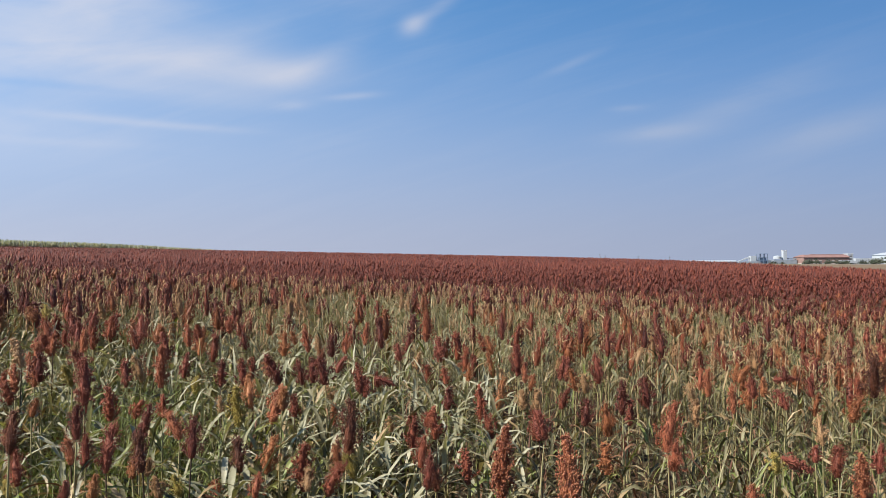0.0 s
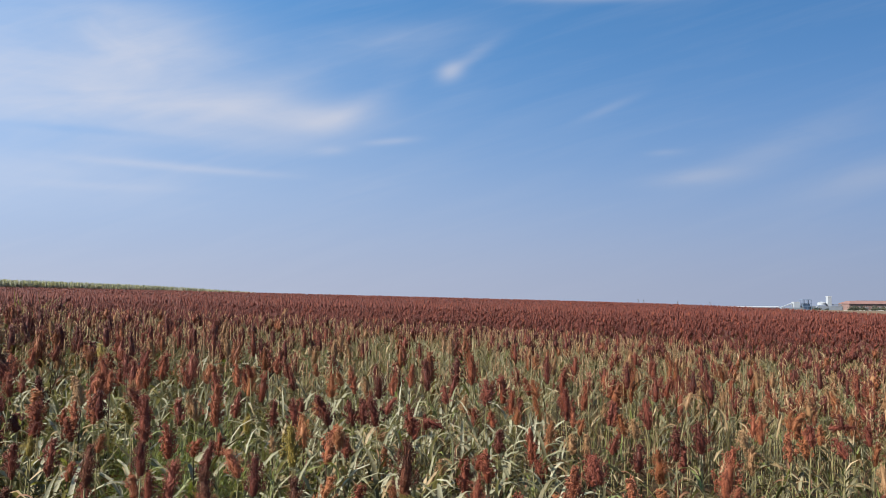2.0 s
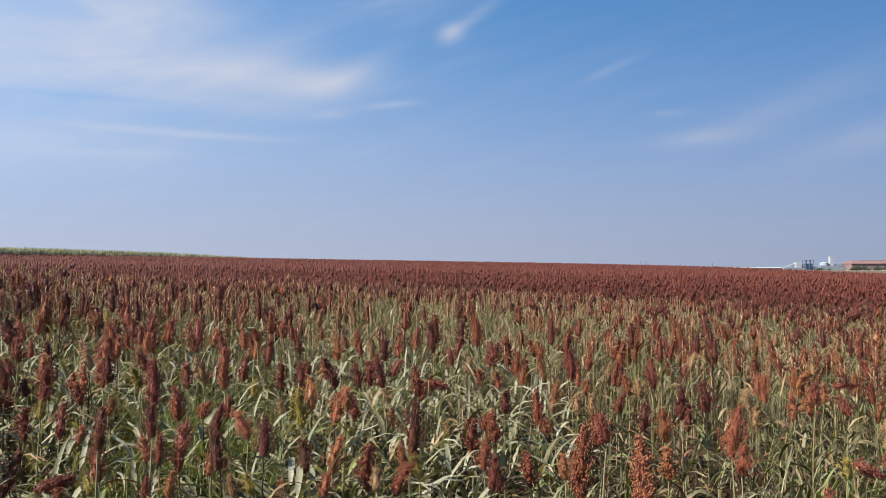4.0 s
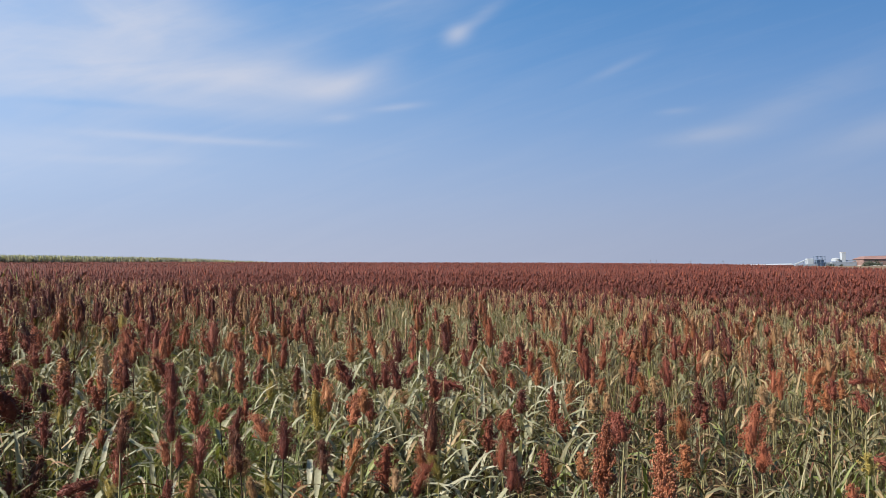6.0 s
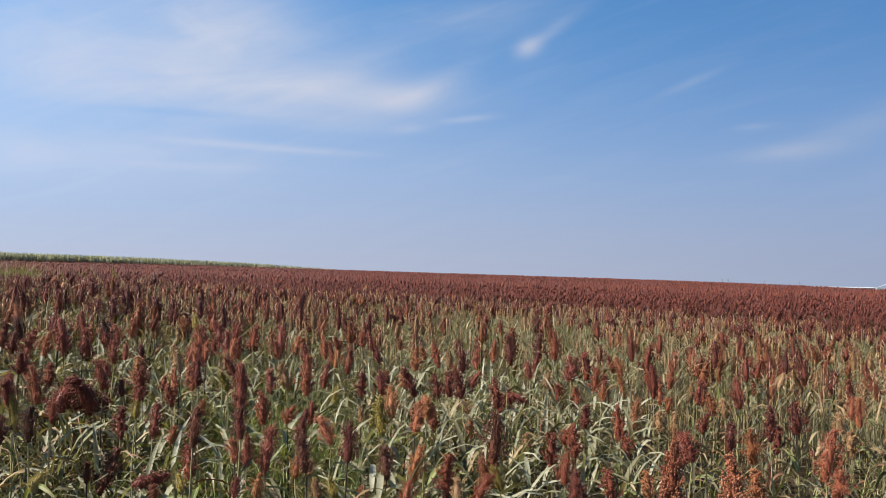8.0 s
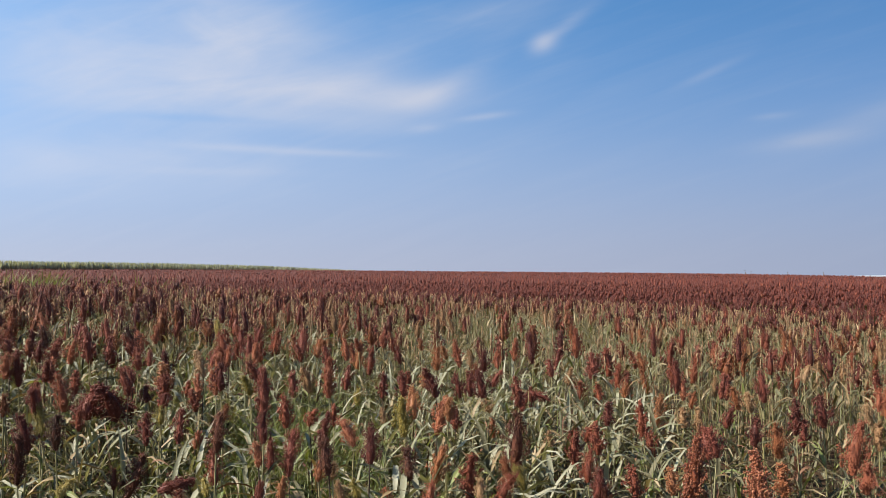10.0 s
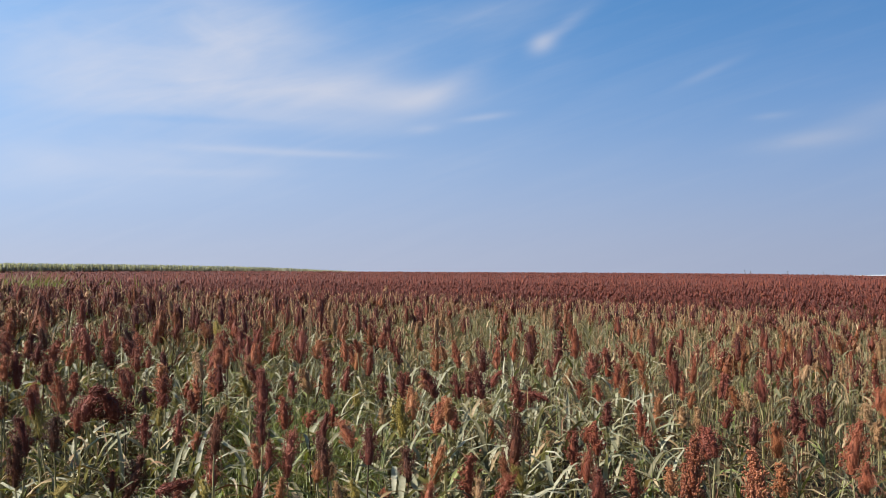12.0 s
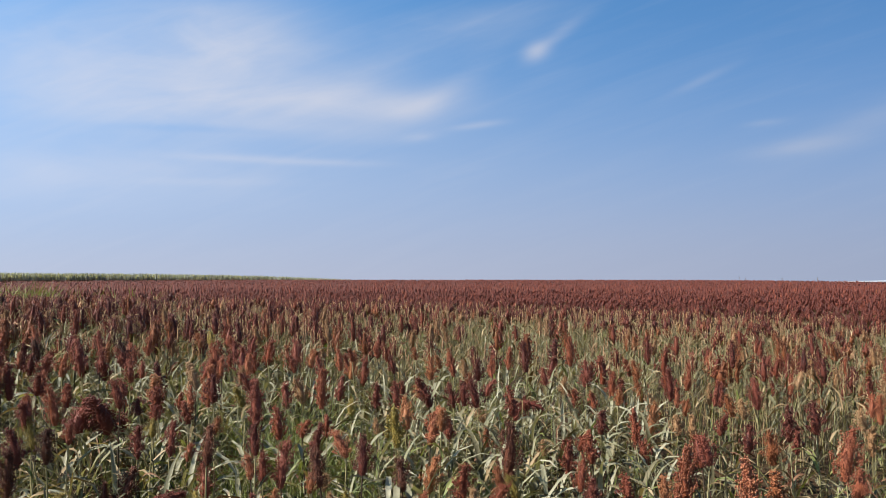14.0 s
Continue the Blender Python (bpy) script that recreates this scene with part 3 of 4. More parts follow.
RUST_BEYOND = [
    (-2.76, 7.64, 1.08, 0.19), (-2.35, 7.66, 1.08, 0.27), (1.38, 7.84, 0.95, 0.22), (-1.58, 7.94, 1.06, 0.23), (3.17, 8.17, 1.07, 0.26),
    (0.6, 8.57, 0.96, 0.27), (4.07, 8.85, 1.04, 0.27), (-1.52, 8.98, 1.05, 0.21), (0.07, 9.25, 1, 0.26), (5.38, 9.45, 1.06, 0.3),
    (4.27, 9.58, 1.22, 0.33), (0.65, 9.63, 1.03, 0.23), (5.13, 9.63, 1.05, 0.29), (2.91, 10.11, 0.71, 0.3), (2.19, 11.5, 1.08, 0.28),
    (3.77, 11.54, 0.68, 0.31), (0.83, 12.19, 1.14, 0.21), (2.94, 12.25, 1.14, 0.33),
]
TAN = [
    (-1.25, 3.36, 1.03, 0.09), (-1.24, 3.47, 0.91, 0.1), (-0.63, 3.77, 0.91, 0.11), (2.75, 5.58, 1.05, 0.21), (-2.99, 5.61, 1.15, 0.21),
    (-0.34, 5.63, 0.8, 0.12), (-1.6, 5.78, 0.81, 0.13), (-2.76, 5.91, 1.1, 0.15), (-0.82, 6.02, 0.92, 0.11), (2.15, 6.5, 0.94, 0.22),
    (0.87, 6.93, 0.85, 0.2), (0.75, 6.94, 0.84, 0.17), (1.42, 7.5, 0.95, 0.18), (-1.22, 7.94, 1.06, 0.17), (-0.23, 8.18, 0.94, 0.18),
    (2.72, 8.34, 0.85, 0.23), (0.67, 8.47, 0.8, 0.15), (1.5, 9.86, 0.8, 0.27),
]
GREEN = [
    (-2.41, 3.09, 0.89, 0.09), (-1.94, 3.54, 0.82, 0.09), (-1.23, 3.73, 0.85, 0.11), (-0.43, 3.97, 0.95, 0.13), (-2.52, 4.14, 1.01, 0.1),
    (1.83, 4.22, 1.08, 0.13), (-1.26, 4.94, 1.05, 0.25), (-1.95, 6.27, 0.85, 0.14),
]
FLECKED = [
    (0.22, 2.66, 1.42, 0.25), (0.54, 3.14, 1.29, 0.31), (2.13, 3.89, 1.16, 0.27),
]
NODDING = [
    (-3.35, 4.68, 0.97, 0.22), (-3.22, 4.77, 1, 0.26),
]
# heads that have snapped or bowed over: x, y, height of the break, head length, angle
BENT = [(-1.95, 3.1, 0.88, 0.16, 70), (3.67, 8.56, 0.9, 0.27, 84), (1.98, 4.5, 0.98, 0.2, 112), (-0.56, 6.75, 0.87, 0.18, 95)]


def head_kind(x, y, r):
    """Which colour a head gets: the stand is riper on its left flank, a pale strip crosses it, and far heads are
    darkened for the shade among them.
    """
    side = np.clip(0.5 + np.degrees(np.arctan2(x, y)) / 60, 0, 1)
    far = np.clip((np.hypot(x, y) - 12) / 15, 0, 1)
    middle = np.exp(-((np.hypot(x, y) - 14.0) / 5.5) ** 2) * np.exp(-((x - 0.5) / 7.0) ** 2)
    # the far term favours maroon, painting in the shade of a dense stand
    weights = np.array([(0.34 - 0.18 * side) * (1 - 0.5 * middle) + 3.2 * far * (1 - middle), 0.40 + 0.04 * side + 0.12 * far, (0.14 + 0.22 * side) * (1 - 0.96 * far), (0.04 + 0.05 * side) * (1 - far) + 0.17 * middle, 0.015 * (1 - far) * (np.hypot(x, y) < 9)])
    return int(r.choice(5, p=weights / weights.sum()))


def density(x, y):
    """Heads a square metre: thinner in a strip some way into the field and in drifting patches."""
    d = np.hypot(x, y)
    strip = np.exp(-((d - 14.5) / 5.6) ** 2) * np.exp(-((x + 2.0) / 11.5) ** 2)
    drift = 0.85 + 0.25 * np.sin(0.55 * x + 1.3) * np.sin(0.43 * y + 0.4)
    tuft = 0.9 + 0.62 * np.sin(3.1 * x + 1.2 * np.sin(1.7 * y)) * np.sin(2.3 * y + 1.5 * np.sin(2.1 * x)) + 0.2 * np.sin(7.0 * x + 2.0 * y)
    return (9.2 - 7.6 * strip + 2.2 * np.clip(x / 6.0, 0, 1) + 4.5 * np.clip(-(x + 1.0) / 4.0, 0, 1) * (d < 30)) * drift * tuft


def scatter(near, far, west, east, factor, r):
    """Places in a sector of the field between two distances, thinned by the density."""
    a0, a1 = radians(west), radians(east)
    n = int(0.5 * (a1 - a0) * (far * far - near * near) * 12.5 * factor)
    d, a = np.sqrt(r.uniform(near * near, far * far, n)), r.uniform(a0, a1, n)
    x, y = d * np.sin(a), d * np.cos(a)
    keep = (r.uniform(0, 12.5, n) < density(x, y)) & (d < edge(a)) & (y > 0.9)
    return x[keep], y[keep]


placed = []
STANDING = (("dark", DARKEST), ("maroon", MAROON_NEAR), ("maroon", MAROON_MIDDLE), ("maroon", MAROON_BEYOND), ("red", RED_NEAR), ("red", RED_MIDDLE), ("red", RED_BEYOND), ("rust", RUST_NEAR), ("rust", RUST_BEYOND), ("tan", TAN), ("green", GREEN), ("flecked", FLECKED))
for kind, rows in STANDING:
    for x, y, top, length in rows:
        sorghum_plant(x, y, top, length, kind, rng, lean=(0, 0))
        placed.append((x, y))
for x, y, top, length in NODDING:
    sorghum_plant(x, y, top, length, "maroon", rng, form=7, lean=(0, 0))
    placed.append((x, y))

for x, y, high, length, angle in BENT:
    sorghum_plant(x, y, high + length, length, "maroon", rng, lean=(0, 0), bent=angle)
    placed.append((x, y))

NEAR = 10.5
xs, ys = scatter(2.0, NEAR, -43, 34, 1.0, rng)
rest_near = []
for x, y in zip(xs, ys):
    d = math.hypot(x, y)
    left = min(max((-0.25 - x / y) / 0.25, 0.0), 1.0)
    gap = 0.22 - 0.07 * left
    if d < 6.0 - 1.3 * left or rng.random() < (0.70 - 0.14 * (d - 6.0)) * (1 - 0.75 * left) + 0.25 * (x > 0.25 * y):
        continue
    if all((x - a) ** 2 + (y - b) ** 2 > gap * gap for a, b in placed):
        placed.append((x, y))
        rest_near.append((x, y))
rest_near.sort(key=lambda p: p[0] ** 2 + p[1] ** 2)
ROOM = 300 - (len(placed) - len(rest_near))
for x, y in rest_near[:ROOM]:
    length = float(np.clip(rng.normal(0.175, 0.035), 0.11, 0.26))
    top = float(np.clip(rng.normal(1.09, 0.075), 0.85, 1.26))
    sorghum_plant(x, y, top, length, KINDS[head_kind(x, y, rng)], rng)
left_over = rest_near[ROOM:]


# ---------------------------------------------------------------- the rest of the stand, as one crop
def simple_head(r, width, lumps):
    """A rough, pointed head 1 long for plants further off: upright tufts of grain about its axis."""
    shape, lean = r.uniform(0.55, 0.8), r.normal(0, 0.12, 2)
    pieces = []
    core = OCTA_V * np.array([0.55 * width, 0.55 * width, 0.46]) * r.uniform(0.85, 1.15, (6, 1)) + np.array([lean[0] * 0.5, lean[1] * 0.5, 0.46])
    pieces.append((core, OCTA_T, 0))
    for k in range(lumps):
        u = (k + 0.5) / lumps * 0.84 + 0.06
        w, a = width * float(head_profile(u, shape)), k * 2.4 + r.normal(0, 0.4)
        tip = np.array(Matrix.Rotation(a, 3, "Z") @ Euler((r.normal(0, 0.25), 0.3 + r.normal(0, 0.25), 0)).to_matrix())
        thick = 0.026 + (0.24 if lumps < 6 else 0.13) * w
        tuft = OCTA_V * np.array([thick, thick, 0.10 + 0.28 * thick]) * r.uniform(0.7, 1.3, (6, 1))
        pieces.append((tuft @ tip.T + np.array([math.cos(a) * w * 0.72 + lean[0] * u, math.sin(a) * w * 0.72 + lean[1] * u, u + 0.05]), OCTA_T, 0))
    return join(pieces)


def far_plant(r, level):
    """One plant of the stand, its foot at 0 and its head's colour as material 0. Level 0 is the most detailed."""
    length, top = float(np.clip(r.normal(0.28, 0.045), 0.17, 0.38)), float(np.clip(r.normal(1.09, 0.075), 0.85, 1.26))
    base = top - length
    off = r.normal(0, 0.04, 2)
    pieces = []
    if level == 0:
        hv, ht, hm = panicle(r, 130, r.uniform(0.25, 0.38), abs(r.normal(0, 0.3)), r.uniform(0.55, 0.8), 0.027, 16, 5, 5, 1.9, 0.20)
        steps, leaves, sides = 4, 6, 3
    elif level == 1:
        hv, ht, hm = simple_head(r, r.uniform(0.25, 0.38), 17)
        steps, leaves, sides = 2, 5, 3
    elif level == 2:
        hv, ht, hm = simple_head(r, r.uniform(0.21, 0.30), 3)
        steps, leaves, sides = 1, 1, 0
    else:
        hv, ht, hm = OCTA_V * np.array([0.20, 0.20, 0.85]) * r.uniform(0.6, 1.35, (6, 1)) + np.array([0, 0, 0.5]), OCTA_T, 0
        steps, leaves, sides = 1, 0, 0
    pieces.append((spin(hv, r.uniform(0, 6)) * length + np.array([off[0], off[1], base]), ht, hm))
    if sides:
        pieces.append((*tube(np.array([(0, 0, 0), (off[0] * 0.4, off[1] * 0.4, base * 0.6), (off[0], off[1], base + 0.01)]), [0.008, 0.006, 0.004], sides), M_STALK))
    turn = r.uniform(0, 6)
    for i in range(leaves):
        z = base * (0.28 + 0.66 * (i / max(1, leaves - 1))) if leaves > 1 else base * 0.55
        lv, lt = blade(r, r.uniform(0.28, 0.45), r.uniform(0.026, 0.044), r.uniform(0.5, 1.15), r.uniform(1.0, 2.6), steps, 0.3, r.normal(0, 0.5))
        tone = M_DRY if r.random() < 0.32 else (M_FRESH if r.random() < 0.12 else (M_RUSSET if r.random() < 0.12 else (M_PALE if r.random() < 0.55 else M_LEAF)))
        pieces.append((spin(lv, turn + i * math.pi + r.normal(0, 0.5)) + np.array([0, 0, z]), lt, tone))
    if level < 2 and r.random() < 0.6:
        lv, lt = blade(r, r.uniform(0.22, 0.36), r.uniform(0.02, 0.032), 1.3, r.uniform(1.6, 2.9), max(steps, 4), 0.3, r.normal(0, 0.5))
        pieces.append((spin(lv, r.uniform(0, 6)) + np.array([off[0], off[1], base * r.uniform(0.86, 0.98)]), lt, M_DRY))
    return join(pieces)


def plant_out(x, y, templates, r, grow=1.0):
    """Templates set out at the places given, turned and scaled, as one array of triangles."""
    vs, ts, ms, n = [], [], [], 0
    pick = r.integers(0, len(templates), len(x))
    kinds = np.array([head_kind(a, b, r) for a, b in zip(x, y)])
    for k, (tv, tt, tm) in enumerate(templates):
        here = pick == k
        m = int(here.sum())
        if not m:
            continue
        a, s = r.uniform(0, 2 * math.pi, m), r.uniform(0.92, 1.08, m) * grow
        c, sn = np.cos(a)[:, None], np.sin(a)[:, None]
        px = (tv[None, :, 0] * c - tv[None, :, 1] * sn) * s[:, None] + x[here][:, None]
        py = (tv[None, :, 0] * sn + tv[None, :, 1] * c) * s[:, None] + y[here][:, None]
        pz = tv[None, :, 2] * r.uniform(0.93, 1.07, m)[:, None] + rise(x[here], y[here])[:, None] - 0.01
        vs.append(np.stack([px, py, pz], -1).reshape(-1, 3))
        ts.append((tt[None] + (np.arange(m) * len(tv))[:, None, None]).reshape(-1, 3) + n)
        ms.append(np.where(tm[None] == 0, kinds[here][:, None], tm[None]).ravel())
        n += m * len(tv)
    return np.concatenate(vs), np.concatenate(ts), np.concatenate(ms)


crop = []
mid_x, mid_y = scatter(NEAR, 15.0, -43, 34, 0.74, rng)
if left_over:
    mid_x, mid_y = np.r_[mid_x, [p[0] for p in left_over]], np.r_[mid_y, [p[1] for p in left_over]]
crop.append(plant_out(mid_x, mid_y, [far_plant(rng, 0) for _ in range(22)], rng))
crop.append(plant_out(*scatter(15.0, 30.0, -43, 34, 0.76, rng), [far_plant(rng, 1) for _ in range(30)], rng))
crop.append(plant_out(*scatter(30.0, 52.0, -43, 34, 1.25, rng), [far_plant(rng, 2) for _ in range(30)], rng))
crop.append(plant_out(*scatter(52.0, 88.0, -43, 34, 0.65, rng), [far_plant(rng, 3) for _ in range(30)], rng, grow=1.1))
crop.append(plant_out(*scatter(88.0, 270.0, -43, 34, 0.085, rng), [far_plant(rng, 3) for _ in range(30)], rng, grow=1.7))
# flanks outside the view
crop.append(plant_out(*scatter(2.0, 12.0, -75, -43, 0.6, rng), [far_plant(rng, 1) for _ in range(10)], rng))
crop.append(plant_out(*scatter(2.0, 12.0, 34, 70, 0.6, rng), [far_plant(rng, 1) for _ in range(10)], rng))
cv, ct, cm = join(crop)
tagged(new("sorghum_crop", mesh_of("sorghum_crop", cv, ct, cm, MATS)), "dense field of ripe red-brown sorghum reaching a low crest", "crop", kind="stuff")


# tillers and lower leaves that fill the stand between the stalks
def undergrowth(r, steps, count, tall, bright=0.0):
    pieces, turn = [], r.uniform(0, 6)
    for i in range(count):
        lv, lt = blade(r, r.uniform(0.22, 0.42), r.uniform(0.010, 0.030), r.uniform(0.6, 1.5), r.uniform(0.4, 2.4), steps, 0.4, r.normal(0, 1.0))
        tone = M_DRY if r.random() < 0.12 else (M_FRESH if r.random() < 0.12 else (M_RUSSET if r.random() < 0.25 * (1 - bright) else (M_PALE if r.random() < bright else M_LEAF)))
        pieces.append((spin(lv, turn + i * 2.4) + np.array([*r.normal(0, 0.05, 2), r.uniform(0.02, tall)]), lt, tone))
    return join(pieces)


def tiller(r, steps, count, tall, shares, plumes=0):
    """A tuft of thin upright shoots and narrow leaves, nearly as tall as the heads."""
    pieces = []
    for i in range(count):
        lv, lt = blade(r, tall * r.uniform(0.7, 1.1), r.uniform(0.007, 0.015), r.uniform(1.25, 1.55), r.uniform(0.1, 1.4), steps, 0.3, r.normal(0, 1.0))
        tone = (M_DRY, M_STALK, M_FRESH, M_LEAF, M_PALE)[int(r.choice(5, p=shares))]
        pieces.append((spin(lv, r.uniform(0, 6.3)) + np.array([*r.normal(0, 0.07, 2), 0.0]), lt, tone))
    for i in range(2):
        lv, lt = blade(r, r.uniform(0.25, 0.4), r.uniform(0.022, 0.036), r.uniform(0.5, 1.1), r.uniform(1.0, 2.4), steps, 0.3, r.normal(0, 1.0))
        pieces.append((spin(lv, r.uniform(0, 6.3)) + np.array([0, 0, tall * r.uniform(0.55, 0.8)]), lt, M_DRY if r.random() < 0.5 else M_LEAF))
    for i in range(plumes):
        z, off = tall * r.uniform(0.80, 1.0), r.normal(0, 0.09, 2)
        pieces.append((*tube(np.array([(off[0] * 0.5, off[1] * 0.5, 0.0), (off[0], off[1], z)]), [0.005, 0.003], 3), M_STALK))
        for k in range(4):
            tip = np.array(Euler((r.normal(0, 0.35), r.normal(0, 0.35), r.uniform(0, 6))).to_matrix())
            pieces.append((OCTA_V * np.array([0.009, 0.009, 0.045]) * r.uniform(0.5, 1.5, (6, 1)) @ tip.T + np.array([off[0], off[1], z + 0.034 * k]), OCTA_T, M_HUSK if r.random() < 0.8 else M_DRY))
    return join(pieces)


def broad_leaves(r, count, tall):
    """Broad, pale, sunlit leaves of shorter plants that have no head yet."""
    pieces, turn = [], r.uniform(0, 6)
    for i in range(count):
        lv, lt = blade(r, r.uniform(0.28, 0.45), r.uniform(0.020, 0.042), r.uniform(0.8, 1.4), r.uniform(0.9, 2.4), 4, 0.4, r.normal(0, 0.9))
        pieces.append((spin(lv, turn + i * 2.4) + np.array([*r.normal(0, 0.04, 2), tall * (0.25 + 0.7 * i / count)]), lt, M_PALE if r.random() < 0.75 else (M_FRESH if r.random() < 0.3 else M_LEAF)))
    return join(pieces)


bx, by = scatter(4.2, 12.0, -42, 6, 1.5, rng)
sx, sy = scatter(9.0, 24.0, -43, 34, 3.0, rng)
pale = rng.random(len(sx)) < 0.22 + 0.72 * np.exp(-((sx + 0.6) / 7.5) ** 2)
under = [plant_out(bx, by, [broad_leaves(rng, 6, 0.74) for _ in range(12)], rng),
         plant_out(*scatter(1.7, 9.0, -68, 60, 2.4, rng), [undergrowth(rng, 4, 6, 0.42) for _ in range(14)], rng),
         plant_out(*scatter(6.0, 20.0, -43, 5, 1.3, rng), [undergrowth(rng, 2, 5, 0.70, 0.7) for _ in range(14)], rng),
         plant_out(*scatter(9.0, 20.0, 5, 34, 1.0, rng), [undergrowth(rng, 2, 5, 0.55) for _ in range(14)], rng),
         plant_out(*scatter(2.2, 10.5, -45, 8, 0.95, rng), [tiller(rng, 3, 4, 0.80, (0.10, 0.16, 0.12, 0.46, 0.16)) for _ in range(14)], rng),
         plant_out(*scatter(2.2, 10.5, 8, 36, 0.5, rng), [tiller(rng, 3, 4, 0.76, (0.04, 0.10, 0.10, 0.73, 0.03)) for _ in range(14)], rng),
         plant_out(sx[pale], sy[pale], [tiller(rng, 2, 4, 1.02, (0.38, 0.24, 0.10, 0.02, 0.26), k % 3) for k in range(21)], rng)]
uv, ut, um = join(under)
tagged(new("sorghum_tillers", mesh_of("sorghum_tillers", uv, ut, um, MATS)), "tangled green and dry lower leaves between the sorghum stalks", "foliage", kind="stuff")


# the closed leaf canopy further out, on which the far heads stand; its dark red paints the shaded gaps between them
def canopy_colour(n):
    where = n.add("ShaderNodeTexCoord").outputs["Object"]
    fine = n.noise(where, 3.0, 6.0, 0.7)
    broad = n.noise(where, 0.05, 4.0, 0.6)
    base = n.ramp(fine, [(0.3, (0.040, 0.012, 0.009)), (0.5, (0.090, 0.022, 0.016)), (0.72, (0.13, 0.036, 0.025))])
    return n.mix(n.math("MULTIPLY", broad, 0.2), base, (0.13, 0.11, 0.05, 1))


CANOPY = material("shaded_leaf_canopy", canopy_colour, rough=0.85, specular=0.2)
azs = np.linspace(radians(-60), radians(60), 480)
frac = np.linspace(0, 1, 60) ** 1.6
R, A = np.meshgrid(frac, azs, indexing="ij")
D = 26 + R * (edge(A) - 26)
X, Y = D * np.sin(A), D * np.cos(A)
Z = rise(X, Y) + np.interp(D, [26, 70], [0.5, 0.84]) + rng.normal(0, 0.05, X.shape) * np.clip(D / 60, 0.5, 1.6)
Z[-1] = rise(X[-1], Y[-1]) - 0.2
Z[0] = rise(X[0], Y[0]) + 0.3
i, j = np.meshgrid(np.arange(len(frac) - 1), np.arange(len(azs) - 1), indexing="ij")
k = (i * len(azs) + j).ravel()
quads = np.stack([k, k + len(azs), k + len(azs) + 1, k + 1], 1)
tagged(new("crop_canopy", mesh_of("crop_canopy", np.stack([X, Y, Z], -1).reshape(-1, 3), quads, None, [CANOPY])), "closed canopy of the far sorghum, dark red with the shade between its heads", "foliage", kind="stuff")


# weeds between the plants: fine green grass, and dry seeding grass
def grass_patch(x, y, spread, count, tall, tone, r):
    pieces = []
    for _ in range(count):
        a, b = r.normal(0, spread, 2)
        lv, lt = blade(r, tall * r.uniform(0.6, 1.2), r.uniform(0.006, 0.011) * (1 if y < 15 else 5), r.uniform(1.1, 1.5), r.uniform(0.3, 1.5), 4, 0.2, r.normal(0, 0.8))
        pieces.append((spin(lv, r.uniform(0, 6.3)) + np.array([x + a, y + b, float(rise(x + a, y + b))]), lt, tone))
    return join(pieces)


weeds = [grass_patch(x, y, w, n, tall, tone, rng) for x, y, w, n, tall, tone in (
    (-2.15, 3.35, 0.35, 260, 0.62, M_FRESH), (-2.2, 5.3, 0.32, 300, 0.85, M_FRESH), (-2.4, 6.0, 0.36, 300, 0.9, M_FRESH), (-1.9, 4.8, 0.3, 240, 0.8, M_FRESH), (-1.75, 4.1, 0.32, 200, 0.66, M_FRESH), (-2.0, 5.1, 0.35, 200, 0.7, M_FRESH), (-2.9, 4.6, 0.4, 160, 0.6, M_FRESH),
    (-3.3, 3.9, 0.4, 200, 0.6, M_FRESH), (-2.4, 4.1, 0.4, 180, 0.62, M_FRESH), (-0.35, 3.1, 0.22, 220, 0.6, M_DRY), (0.1, 3.0, 0.2, 120, 0.5, M_FRESH), (2.6, 4.9, 0.4, 180, 0.62, M_FRESH), (3.1, 6.6, 0.6, 200, 0.7, M_FRESH), (-17.6, 22.4, 0.9, 650, 1.62, M_FRESH), (-15.6, 22.8, 0.5, 90, 1.5, M_FRESH), (-13.4, 23.0, 0.4, 60, 1.5, M_FRESH))]
gv, gt, gm = join(weeds)
tagged(new("grass_weeds", mesh_of("grass_weeds", gv, gt, gm, MATS)), "fine light-green and dry weed grass among the crop", "grass", kind="stuff")

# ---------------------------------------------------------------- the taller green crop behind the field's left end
# distance haze is put into these colours: the green greyed, both tones paled
CANE_HAZY_GREEN = material("cane_hazy_green", varied((0.295, 0.299, 0.254), (0.360, 0.362, 0.321), (0.437, 0.429, 0.400), 0.8, 0.3), rough=0.8, through_light=0.4)
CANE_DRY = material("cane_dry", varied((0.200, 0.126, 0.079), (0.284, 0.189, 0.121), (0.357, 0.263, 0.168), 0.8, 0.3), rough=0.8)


def cane_clump(r):
    pieces = []
    for _ in range(5):
        h = r.uniform(2.4, 2.9)
        lv, lt = blade(r, h * 0.6, 0.75, 1.45, r.uniform(0.2, 1.2), 1, 0.2, r.normal(0, 1))
        pieces.append((spin(lv, r.uniform(0, 6)) + np.array([*r.normal(0, 0.35, 2), h * 0.42]), lt, 0))
        lv, lt = blade(r, h * 0.66, 0.5, 1.4, r.uniform(0.2, 1.0), 1, 0.2, r.normal(0, 1))
        pieces.append((spin(lv, r.uniform(0, 6)) + np.array([*r.normal(0, 0.35, 2), 0.0]), lt, 1))
    return join(pieces)


